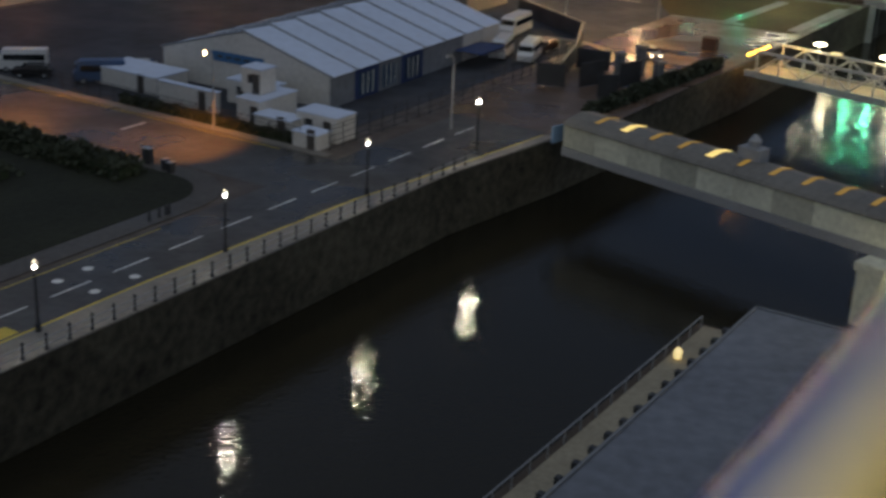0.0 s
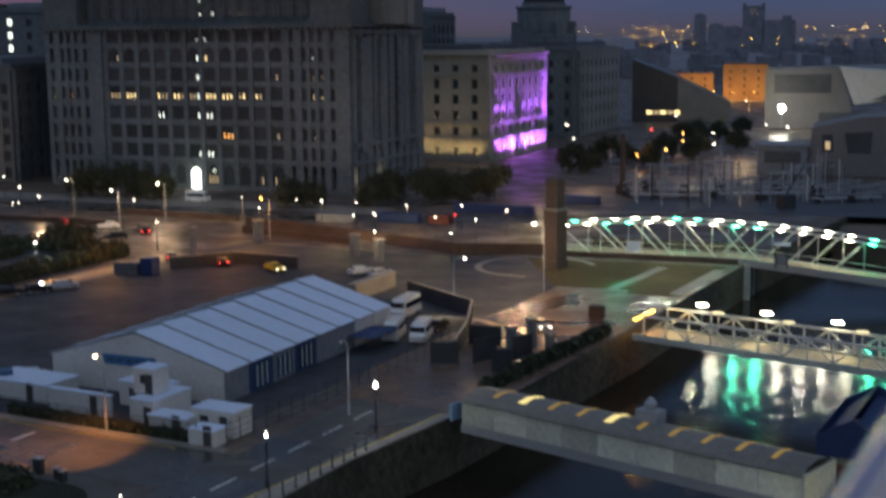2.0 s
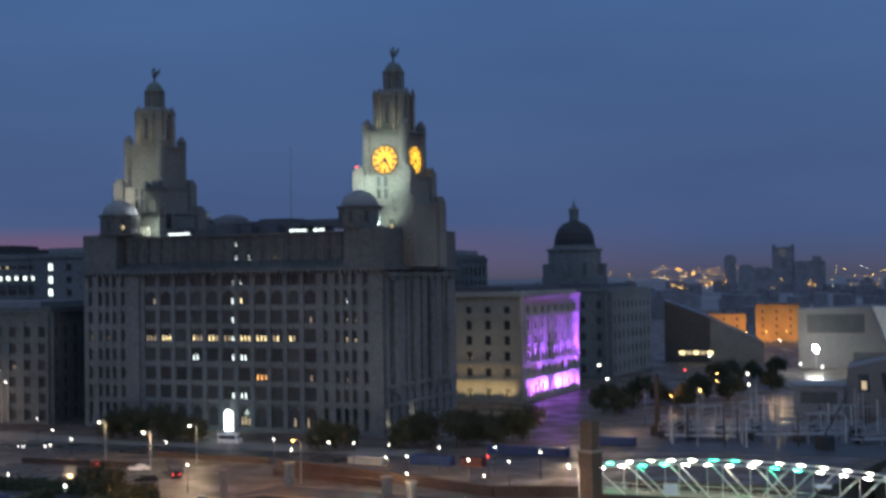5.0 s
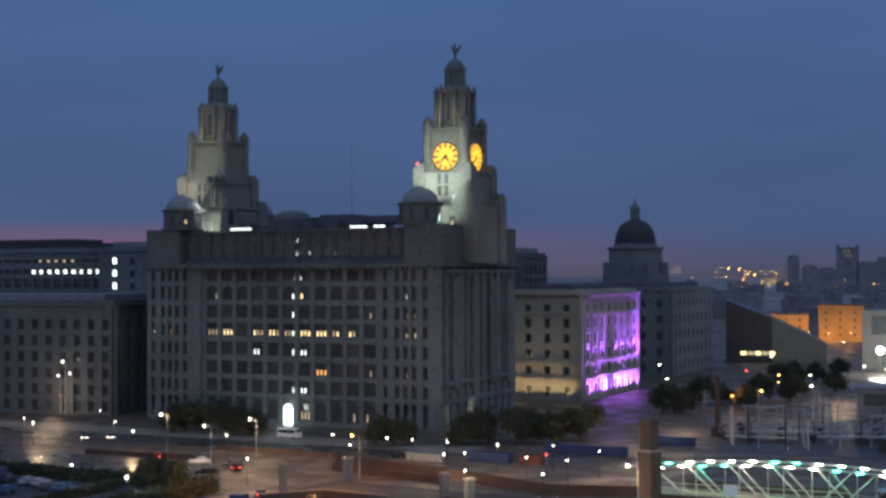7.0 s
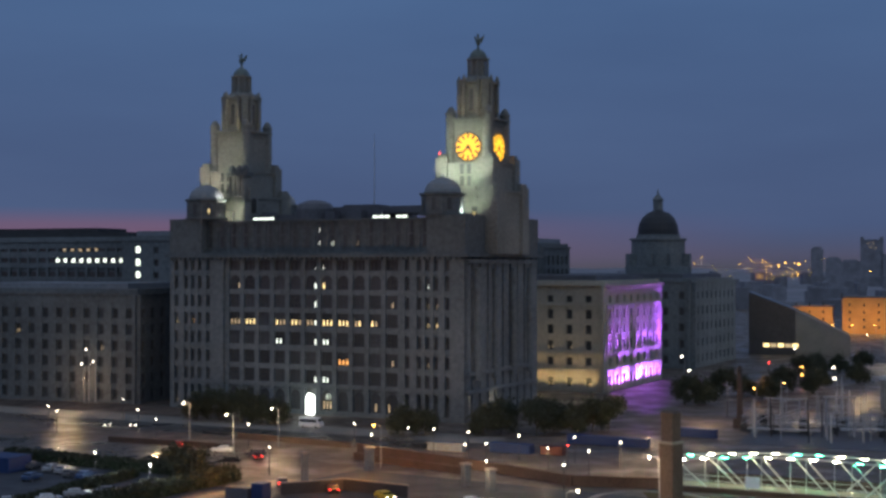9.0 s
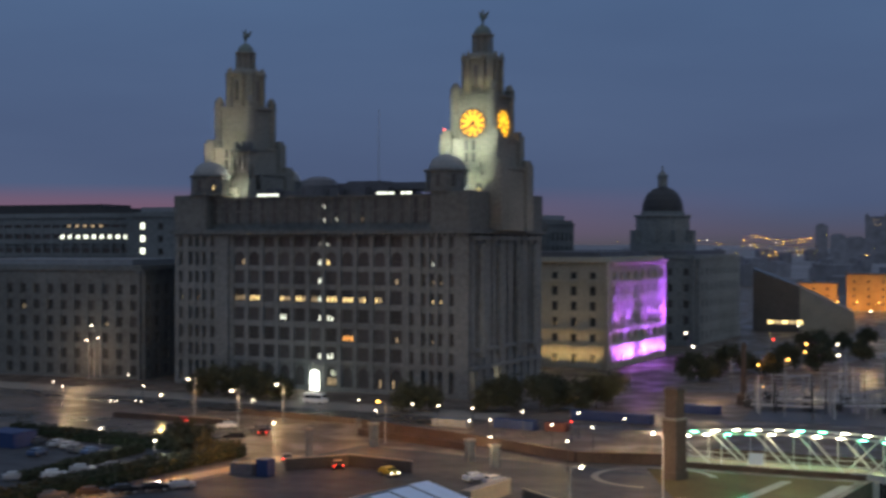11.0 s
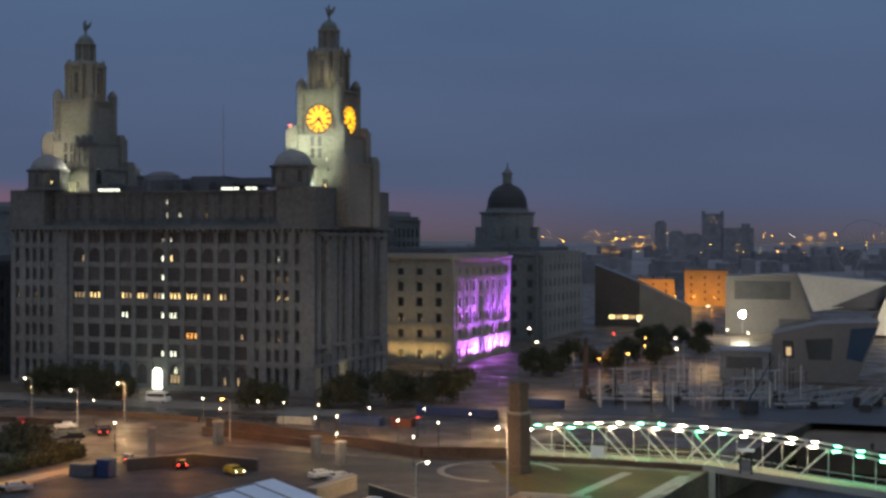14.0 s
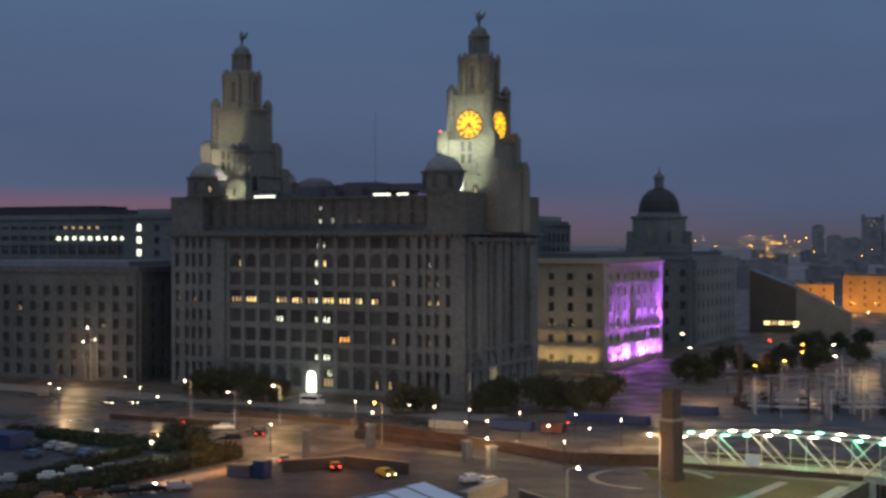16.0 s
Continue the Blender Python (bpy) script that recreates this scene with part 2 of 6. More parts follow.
M = {
    "water": water_material(),
    "ground": mat("worn_paving", (0.10, 0.078, 0.064), 0.65, 0, 9.0, 0.55, 0.2, 0, 0.28, 0.3),
    "tarmac": mat("tarmac", (0.055, 0.053, 0.05), 0.5, 0, 5.0, 0.4, 0.15, 0, 0.4, 0.28),
    "yard": mat("yard_tarmac", (0.042, 0.046, 0.055), 0.75, 0, 14.0, 0.45, 0.15, 0, 0.25, 0.15),
    "path": mat("pavement_slabs", (0.22, 0.20, 0.175), 0.5, 0, 3.0, 0.25),
    "kerb": mat("kerb_stone", (0.27, 0.25, 0.22), 0.7, 0, 1.0, 0.2),
    "quay": mat("quay_masonry", (0.085, 0.077, 0.055), 0.85, 0, 5.0, 0.75, 0.6),
    "grass": mat("dark_grass", (0.022, 0.024, 0.014), 0.9, 0, 3.0, 0.45, 0.4),
    "hedge": mat("hedge_leaves", (0.03, 0.045, 0.02), 0.85, 0, 1.0, 0.5, 0.6),
    "leaf": mat("tree_leaves", (0.05, 0.058, 0.036), 0.7, 0, 0.6, 0.5, 0.0),
    "bark": mat("tree_bark", (0.09, 0.07, 0.05), 0.9, 0, 0.5),
    "white_line": mat("road_line_white", (0.75, 0.75, 0.72), 0.6, 0, 0.7, 0.25, 0),
    "yellow_line": mat("road_line_yellow", (0.62, 0.45, 0.08), 0.6, 0, 0.7, 0.3, 0),
    "stone": mat("granite_ashlar", (0.152, 0.168, 0.176), 0.85, 0, 7.0, 0.35, 0.2),
    "stone_dark": mat("weathered_granite", (0.118, 0.128, 0.132), 0.85, 0, 7.0, 0.35, 0.2),
    "portland": mat("portland_stone", (0.34, 0.315, 0.265), 0.8, 0, 6.0, 0.2, 0.2),
    "tower_stone": mat("tower_granite", (0.20, 0.197, 0.18), 0.85, 0, 5.0, 0.3, 0.2),
    # white stone with the walls' shade put into a darker base colour
    "shaded_stone": mat("shaded_white_stone", (0.175, 0.168, 0.163), 0.6, 0, 8.0, 0.15, 0.05),
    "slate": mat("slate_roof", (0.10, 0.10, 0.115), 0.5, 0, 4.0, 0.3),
    "dark_dome": mat("black_dome_lead", (0.035, 0.037, 0.042), 0.6, 0, 3.0, 0.25),
    "copper": mat("verdigris_copper", (0.13, 0.16, 0.15), 0.6, 0.2, 2.0, 0.3),
    "lead_dome": mat("pale_dome_stone", (0.22, 0.23, 0.24), 0.7, 0, 3.0, 0.2),
    "pane": glass("dark_window_glass", (0.075, 0.08, 0.085)),
    "frame": mat("window_frame_paint", (0.07, 0.065, 0.06), 0.6, 0, 1.0, 0.2, 0),
    "white_sheet": mat("white_sheeting", (0.60, 0.68, 0.82), 0.45, 0, 6.0, 0.10, 0.05),
    "white_wall": mat("white_cladding", (0.62, 0.60, 0.57), 0.6, 0, 3.0, 0.15, 0.05),
    "steel_grey": mat("galvanised_steel", (0.34, 0.35, 0.36), 0.45, 0.15, 1.0, 0.2),
    "steel_dark": mat("dark_painted_steel", (0.05, 0.052, 0.055), 0.5, 0.1, 1.0, 0.3),
    "steel_white": mat("white_painted_steel", (0.66, 0.65, 0.60), 0.45, 0, 1.5, 0.2),
    "blue_cloth": mat("blue_tarpaulin", (0.02, 0.045, 0.13), 0.6, 0, 2.0, 0.25),
    "blue_sign": mat("blue_panel", (0.05, 0.16, 0.32), 0.5, 0, 2.0, 0.2),
    "red_panel": mat("red_panel", (0.11, 0.035, 0.03), 0.5, 0, 2.0, 0.2),
    "brick": mat("red_brick", (0.22, 0.10, 0.065), 0.85, 0, 2.0, 0.35, 0.3),
    "sandy_brick": mat("sandy_brick", (0.42, 0.28, 0.13), 0.85, 0, 4.0, 0.3, 0.2),
    "plaza": mat("brick_paving", (0.13, 0.082, 0.058), 0.5, 0, 2.5, 0.4, 0.3, 0, 0.4, 0.32),
    "far_lamp": glow("far_sodium_lamp", (1.0, 0.42, 0.06), 22.0),
    "lawn": mat("lawn_grass", (0.10, 0.075, 0.026), 0.9, 0, 3.0, 0.45, 0.4),
    "flood": glow("flood_lamp", (1.0, 0.97, 0.85), 160.0),
    "brown_wall": mat("brown_stone_wall", (0.088, 0.062, 0.05), 0.85, 0, 2.0, 0.35, 0.3),
    "felt": mat("grey_roof_felt", (0.20, 0.215, 0.24), 0.7, 0, 6.0, 0.25),
    "beige": mat("beige_deck", (0.36, 0.31, 0.22), 0.7, 0, 2.0, 0.25),
    "roof_tan": mat("weathered_roof_sheet", (0.20, 0.185, 0.16), 0.65, 0, 3.0, 0.25),
    "concrete": mat("pale_concrete", (0.54, 0.55, 0.46), 0.8, 0, 3.0, 0.25, 0.15, 0.3),
    "timber": mat("dark_timber", (0.08, 0.06, 0.045), 0.8, 0, 1.0, 0.3),
    # the same white stone, lighter and warmer to carry the lamplight
    "lit_stone": mat("lit_white_stone", (0.52, 0.50, 0.46), 0.6, 0, 8.0, 0.15, 0.05),
    "path_dark": mat("dark_footway", (0.085, 0.078, 0.07), 0.6, 0, 3.0, 0.35, 0.2, 0, 0.3, 0.2),
    "sign_pale": mat("pale_blue_board", (0.26, 0.43, 0.62), 0.5, 0, 2.0, 0.15),
    "lamp_amber": glow("amber_lamp", (1.0, 0.5, 0.08), 5.0),
    "stage_deck": mat("weathered_timber_deck", (0.13, 0.10, 0.072), 0.7, 0, 3.0, 0.4, 0.3),
    "sand_path": mat("sandy_path_gravel", (0.40, 0.31, 0.21), 0.85, 0, 2.0, 0.25),
    "pillar_brick": mat("pale_brown_brick", (0.11, 0.083, 0.068), 0.85, 0, 3.0, 0.3, 0.3),
    # greyish blue base colour includes the haze over the far town
    "far": mat("hazed_distant_city", (0.20, 0.20, 0.225), 0.9, 0, 60.0, 0.4, 0),
    "berth": mat("dark_berth_water", (0.045, 0.05, 0.06), 0.45, 0, 4.0, 0.4),
    "black_glass": mat("black_granite_cladding", (0.06, 0.058, 0.056), 0.3, 0, 8.0, 0.3, 0),
    # the blue of the reflected sky is put into the tube's base colour
    "rail_tube": mat("sky_tinted_rail", (0.24, 0.32, 0.60), 0.25, 0.25, 0.3, 0.08, 0),
    "tyre": mat("rubber", (0.02, 0.02, 0.02), 0.85, 0, 0.2, 0.2, 0),
    "screen": mat("car_glass", (0.015, 0.017, 0.02), 0.1, 0, 1.0, 0.2, 0, 0, 0.6),
    "lamp_white": glow("lamp_white", (1.0, 0.93, 0.80), 9.0),
    "lamp_cool": glow("lamp_cool", (0.85, 0.93, 1.0), 45.0),
    "lamp_warm": glow("lamp_warm", (1.0, 0.45, 0.09), 14.0),
    "lamp_green": glow("lamp_green", (0.06, 0.85, 0.50), 14.0),
    "lamp_red": glow("lamp_red", (1.0, 0.04, 0.03), 6.0),
    "lit_warm": glow("lit_room_warm", (1.0, 0.74, 0.32), 1.7),
    "lit_white": glow("lit_room_white", (0.85, 0.95, 0.85), 1.7),
    "lit_orange": glow("lit_room_orange", (1.0, 0.42, 0.08), 1.5),
    "lit_dim": glow("lit_room_dim", (1.0, 0.70, 0.34), 0.4),
    "portal": glow("lit_doorway", (0.95, 1.0, 0.95), 4.0),
    "clock": glow("lit_clock_dial", (1.0, 0.47, 0.03), 1.5, 0.04),
    "blue_pane": glass("bluish_glazing", (0.05, 0.10, 0.16)),
    "quay_lamp": glow("quay_lantern", (0.85, 0.93, 1.0), 30.0),
    "lamp_peach": glow("peach_lamp", (1.0, 0.66, 0.4), 22.0),
    "bridge_lamp": glow("bridge_lamp", (1.0, 0.95, 0.78), 16.0),
    "downlight": glow("downlight_lens", (1.0, 0.95, 0.74), 75.0),
    "downlight_green": glow("green_downlight_lens", (0.06, 0.85, 0.50), 90.0),
    "dim_lamp": glow("dim_lamp", (1.0, 0.85, 0.45), 0.8),
    "lit_skylight_bright": glow("bright_skylight", (1.0, 0.80, 0.30), 0.9, 0.15),
    "skylight": glow("lit_skylight", (1.0, 0.62, 0.10), 0.22, 0.08),
}
CAR_PAINT = {c: mat("car_paint_" + c, v, 0.3, 0.2, 1.0, 0.1, 0, 0, 0.5) for c, v in
             {"white": (0.7, 0.7, 0.7), "black": (0.015, 0.015, 0.018), "silver": (0.4, 0.41, 0.42), "blue": (0.05, 0.10, 0.2),
              "yellow": (0.6, 0.42, 0.03), "red": (0.3, 0.03, 0.03), "grey": (0.12, 0.125, 0.13)}.items()}


# ---- mesh helpers ----
def box(bm, x, y, z, sx, sy, sz, rz=0.0):
    """A block centred on x, y with its foot at z."""
    m = Matrix.Translation((x, y, z + sz / 2)) @ Matrix.Rotation(radians(rz), 4, "Z") @ Matrix.Diagonal((sx, sy, sz, 1))
    return bmesh.ops.create_cube(bm, size=1.0, matrix=m)["verts"]


def tube(bm, a, b, r, r2=None, n=8):
    a, b = Vector(a), Vector(b)
    way = b - a
    m = Matrix.Translation((a + b) / 2) @ way.to_track_quat("Z", "Y").to_matrix().to_4x4()
    bmesh.ops.create_cone(bm, cap_ends=True, segments=n, radius1=r, radius2=r if r2 is None else r2, depth=way.length, matrix=m)


def prism(bm, pts, z0, z1):
    low = [bm.verts.new((x, y, z0)) for x, y in pts]
    top = [bm.verts.new((x, y, z1)) for x, y in pts]
    bm.faces.new(low[::-1]), bm.faces.new(top)
    for i in range(len(pts)):
        j = (i + 1) % len(pts)
        bm.faces.new((low[i], low[j], top[j], top[i]))


def lathe(bm, rings, n=16, x=0.0, y=0.0, turn=0.0):
    """rings: (radius, z) from foot to top."""
    loops = []
    for r, z in rings:
        loops.append([bm.verts.new((x + r * math.cos(2 * math.pi * k / n + turn), y + r * math.sin(2 * math.pi * k / n + turn), z))
                      for k in range(n)])
    for a, b in zip(loops, loops[1:]):
        for k in range(n):
            bm.faces.new((a[k], a[(k + 1) % n], b[(k + 1) % n], b[k]))
    bm.faces.new(loops[0][::-1]), bm.faces.new(loops[-1])


def quad(bm, pts):
    bm.faces.new([bm.verts.new(p) for p in pts])


def mesh_of(name, bm, material):
    bmesh.ops.recalc_face_normals(bm, faces=bm.faces)
    me = bpy.data.meshes.new(name)
    bm.to_mesh(me)
    bm.free()
    me.materials.append(M[material] if isinstance(material, str) else material)
    return me


def smooth(me):
    me.polygons.foreach_set("use_smooth", [True] * len(me.polygons))
    return me


def part(name, bm, material, parent=None, label="", at=None):
    me = bm if isinstance(bm, bpy.types.Mesh) else mesh_of(name, bm, material)
    ob = new(name, me)
    ob.parent = parent
    if at is not None:
        ob.matrix_basis = at
    return tagged(ob, label)


def thing(name, m, label, category, group="", kind=""):
    ob = new(name)
    ob.matrix_world = m
    ob.empty_display_size = 0.1
    return tagged(ob, label, category, group, kind)


def B():
    return bmesh.new()


def one(fn, *args, **kw):
    """A fresh bmesh with one call of fn in it."""
    bm = bmesh.new()
    fn(bm, *args, **kw)
    return bm


def place(x, y, z=0.0, rz=0.0):
    return pose(x, y, z, 0, 0, rz)


# ---- lamps that the place has ----
SODIUM, WARM, COOL, GREENISH, VIOLET = (1.0, 0.38, 0.09), (1.0, 0.66, 0.38), (0.85, 0.93, 1.0), (0.85, 1.0, 0.82), (0.31, 0.07, 1.0)
LILAC = (0.38, 0.12, 1.0)


def tower_floods():
    """Floodlights on the roof, aimed up the towers' north faces."""
    a = radians(-26.05)
    def at(x, y, z):
        return (-27.7 + x * math.cos(a) - y * math.sin(a), 366.0 + x * math.sin(a) + y * math.cos(a), z)
    # clock tower: a row along the roof edge, then the upper stages
    for x, y, w in ((26.5, -15.0, 19000), (30.0, -17.5, 9000), (33.5, -18.5, 7500), (37.5, -18.5, 6000), (41.0, -18.0, 3000)):
        lamp("floodlight", at(x, y, 51.2), w, GREENISH, 0.3, at(37.5, -8.0, 60.0), 80)
    for x in (33.0, 37.0, 41.0):
        lamp("floodlight", at(x, -9.8, 57.6), 1700, GREENISH, 0.3, at(x * 0.5 + 18.5, -6.2, 66), 90)
    lamp("floodlight", at(36.5, -19.0, 60.8), 9500, GREENISH, 0.3, at(37, -6.5, 65.0), 80)
    # plain tower: dimmer and warmer
    for x in (-44.0, -39.5, -35.0):
        lamp("floodlight", at(x, -17.5, 51.2), 4000, (1.0, 0.96, 0.76), 0.3, at(x * 0.5 - 18.5, -8.0, 61), 85)
    for x in (-42.0, -37.0, -32.0):
        lamp("floodlight", at(x, -9.8, 57.6), 480, (1.0, 0.95, 0.72), 0.3, at(x * 0.5 - 18.5, -6.0, 68), 100)
    lamp("floodlight", at(-36.5, -19.0, 60.8), 3200, (1.0, 0.95, 0.74), 0.3, at(-37, -6.5, 67), 85)
    for x, y in ((44.6, -20.5), (46.2, -6.0)):
        lamp("floodlight", at(x, y, 0.6), 1300, (1.0, 0.8, 0.5), 0.2, at(43.5, y, 6), 50)
    for sx in (-37, 37):
        for dx in (-3, 3):
            lamp("floodlight", at(sx + dx, -6.2, 76.2), 420 if sx > 0 else 330, (1.0, 0.85, 0.48), 0.2, at(sx + dx * 0.7, -4.2, 82), 110)
        lamp("floodlight", at(sx + 6.2, -2, 76.2), 110, (1.0, 0.85, 0.45), 0.2, at(sx + 4.2, 0, 82), 110)
    lamp("floodlight", at(-29.0, -16.5, 55.6), 1100, (0.95, 1.0, 0.9), 0.2, at(-34, -18, 57.5), 90)
    lamp("floodlight", at(-21.5, 17.0, 52.6), 1600, (0.95, 1.0, 0.9), 0.2, at(-26, 16, 53.5), 90)
    lamp("floodlight", at(-25.0, -19.0, 51.0), 2400, (0.95, 1.0, 0.85), 0.2, at(-33, -12, 54), 80)
    # violet and cream floods on the stone block
    c = (44.7, 407.7)
    def cu(x, y, z):
        return (c[0] + x * math.cos(a) - y * math.sin(a), c[1] + x * math.sin(a) + y * math.cos(a), z)
    for k in range(8):
        y = 3.3 + 6.56 * k
        w = (32000, 32000, 65000, 5000, 65000, 42000, 34000, 20000)[k]
        for dy in (-1.6, 1.6):
            lamp("floodlight", cu(1.5, y + dy, 0.5), w, LILAC, 0.25, cu(0.2, y + dy, 7.5), 52)
    for k in (0, 1, 2, 4, 5, 6):
        lamp("floodlight", cu(1.5, 3.3 + 6.56 * k, 12.3), 9500, (0.34, 0.09, 1.0), 0.25, cu(0.1, 3.3 + 6.56 * k, 16.0), 60)
    lamp("floodlight", cu(4.0, 49.5, 0.8), 400000, VIOLET, 0.3, cu(0.0, 50.5, 24), 26)
    lamp("floodlight", cu(5.0, 38.0, 0.8), 13000, VIOLET, 0.3, cu(0.0, 38.0, 22), 50)
    lamp("floodlight", cu(5.0, 10.0, 0.8), 6000, VIOLET, 0.3, cu(0.0, 10.0, 20), 55)
    for k in range(5):
        x = -5.2 - 6 * k
        lamp("floodlight", cu(x, -3.0, 0.6), 1300, (1.0, 0.72, 0.35), 0.3, cu(x, -0.1, 9), 100)


tower_floods()
lamp("street_light", (-24.5, 123.5, 7.6), 6000, SODIUM, 0.3, (-26.0, 124.5, 0), 104)
lamp("street_light", (-44.0, 134.0, 8.0), 3600, SODIUM, 0.3, (-44, 133, 0), 118)
lamp("street_light", (24.0, 172.0, 8.0), 2600, SODIUM, 0.3, (24, 172, 0), 130)
for s in (140, 158, 176):
    lamp("street_light", (s * 0.520 - 151 * 0.854, s * 0.854 + 151 * 0.520, 7.0), 3800, SODIUM, 0.3, (s * 0.520 - 150 * 0.854, s * 0.854 + 150 * 0.520, 0), 84)
# added fill without a lamp body, brightens the walkway panels and pillar
lamp("stage_light", (39.5, 91.0, 1.5), 1300, (1.0, 0.93, 0.68), 0.3)
for x, y in ((-26.2, 80.0), (-16.66, 95.76), (-7.0, 111.0), (2.6, 126.9)):
    lamp("quay_light", (x, y, 5.3), 800, COOL, 0.11, (x * 0.8, y * 0.8, -5.9), 46)
    lamp("quay_light", (x, y, 5.25), 360, (0.95, 0.92, 0.8), 0.2)
# lantern light over the square and the yard's edges
# (60, 330), (90, 350) and (42, 300) are added fills without posts, brightening the pier head
for x, y, z, w, col in ((-58, 294, 7.5, 1200, WARM), (-45, 270, 7.5, 1300, WARM), (-37.5, 283, 7.5, 1200, WARM), (-16.5, 252.5, 7.4, 1100, SODIUM),
                        (27, 196, 9.4, 1500, WARM), (16.5, 188, 6.3, 900, WARM), (-89, 304, 4.4, 450, WARM), (-64, 288, 4.4, 700, WARM), (-63, 236, 4.4, 500, COOL),
                        (-50, 223, 4.4, 260, COOL), (-34, 246, 4.4, 900, WARM), (-20, 280, 4.4, 900, WARM), (-4, 270, 4.4, 900, WARM), (1, 248, 4.4, 600, WARM),
                        (12, 261, 4.4, 700, WARM), (16, 243, 4.4, 900, WARM), (30, 250, 4.4, 700, WARM), (29, 218, 4.4, 260, WARM), (5, 226, 4.4, 250, WARM),
                        (13.5, 199, 4.4, 700, WARM), (-40, 228, 7.0, 900, SODIUM), (-60, 186, 7.0, 500, SODIUM), (38, 167, 2.6, 260, SODIUM), (-20, 226, 5, 420, SODIUM), (-100, 345, 7, 1300, WARM), (-125, 335, 7, 1000, WARM), (60, 330, 7, 1300, WARM), (90, 350, 7, 1300, WARM), (84.5, 382.9, 5.5, 250, SODIUM), (110.3, 431.7, 6, 250, SODIUM), (42, 300, 6, 1300, WARM), (120, 400, 7, 1800, WARM)):
    lamp("street_light", (x, y, z), w * (2.0 if x > -57 else 1.05), col, 0.25)
lamp("doorway_light", (-39.0, 340.5, 4.0), 350, GREENISH, 0.6)
lamp("street_light", (-104.0, 371.0, 6.5), 900, WARM, 0.3)
lamp("lawn_light", (41.8, 201.7, 0.9), 200, (0.0, 1.0, 0.55), 0.1)
lamp("lawn_light", (50.0, 208.0, 2.2), 300, (0.9, 1.0, 0.7), 0.2)
for k in range(3):
    lamp("walkway_light", (41 + 8 * k, 165 - 7.5 * k, 1.7), 130, (1.0, 0.9, 0.5), 0.3)
# ---- the ground, in quay coordinates: s along the quay edge, c inland ----
DX, DY, NX, NY = 0.520, 0.854, -0.854, 0.520
QUAY_TURN = math.degrees(math.atan2(-DX, DY))
WATER_Z = -5.9


def R(s, c):
    return (s * DX + c * NX, s * DY + c * NY)


def qplace(s, c, z=0.0, turn=0.0):
    x, y = R(s, c)
    return place(x, y, z, QUAY_TURN + turn)


def sheet(name, outline, z, material, label="", depth=0.0):
    bm = B()
    if depth:
        prism(bm, outline, z - depth, z)
    else:
        quad(bm, [(x, y, z) for x, y in outline])
    ob = part(name, bm, material, None, label)
    return tagged(ob, label, "", "", "structure")


def strip(name, s0, s1, c0, c1, z, material, label="", depth=0.0):
    return sheet(name, [R(s0, c0), R(s0, c1), R(s1, c1), R(s1, c0)][::-1], z, material, label, depth)


EDGE = [(-900, 61.2), (101, 61.2), (118, 59.2), (163, 56.6), (216, 56.6), (330, 50), (600, -10), (1300, -260), (4600, -1400)]
LAND = [R(*p) for p in EDGE] + [R(4600, 4200), R(-900, 4200)]
sheet("ground", LAND, 0.0, "ground", "brown paved and bare ground along the docks")
bm = B()
for (s0, c0), (s1, c1) in zip(EDGE, EDGE[1:]):
    (ax, ay), (bx, by) = R(s0, c0), R(s1, c1)
    quad(bm, [(ax, ay, -14), (bx, by, -14), (bx, by, -0.02), (ax, ay, -0.02)])
tagged(part("quay_wall", bm, "quay"), "dark weathered stone quay wall above the water", "quay wall", "", "structure")
bm = B()
quad(bm, [(-3000, -3000, WATER_Z), (6000, -3000, WATER_Z), (6000, 6000, WATER_Z), (-3000, 6000, WATER_Z)])
tagged(part("water", bm, "water"), "dark rippled river water in the dock", "water", "", "structure")

strip("road", -150, 125, 61.3, 71.8, 0.004, "tarmac", "two-lane dark tarmac quayside road")
strip("side_road", 87.4, 97.4, 71.8, 260, 0.006, "tarmac", "wet tarmac side road under orange light")
strip("yard", 98.6, 206, 77, 147, 0.008, "yard", "wide empty dark tarmac yard")
KERB = [(-150, 64.3), (66, 64.2), (90, 63.3), (99, 62.2), (118, 60.4)]


def beside_kerb(name, o0, o1, z, material, label, depth=0.0):
    """A ribbon that follows the quayside kerb, from o0 to o1 inland of it."""
    return sheet(name, [R(q, c + o0) for q, c in KERB] + [R(q, c + o1) for q, c in KERB[::-1]], z, material, label, depth)


sheet("pavement", [R(q, c) for q, c in KERB] + [R(118, 59.3), R(101, 61.22), R(-150, 61.22)], 0.12, "path", "pale slabbed quayside pavement", 0.14)
beside_kerb("kerb", 0.0, 0.16, 0.13, "kerb", "stone kerb of the quayside pavement", 0.15)
def corner(r):
    """The rounded corner of the near block: from the side road round to the quay road."""
    return [R(79.6 + r * math.cos(a), 79.6 - r * math.sin(a)) for a in [math.pi / 2 * k / 8 for k in range(9)]]


sheet("footway", [R(86.8, 240)] + corner(7.2) + [R(-150, 72.4), R(-150, 240)], 0.11, "path_dark", "dark paved footway round the street corner", 0.12)
sheet("verge", [R(84.4, 240)] + corner(4.8) + [R(-150, 74.8), R(-150, 240)], 0.16, "grass", "dark grass verge inside the street corner", 0.08)
strip("footway", 97.5, 98.7, 73.0, 240, 0.10, "path", "narrow kerbside strip along the compound", 0.11)
sheet("plaza", [R(119, 57.6), R(119, 73), R(134, 78), R(150, 96), R(186, 100), R(187, 57.2), R(163, 57.2)], 0.007, "plaza", "brown brick-paved plaza by the walkway")
bm = B()
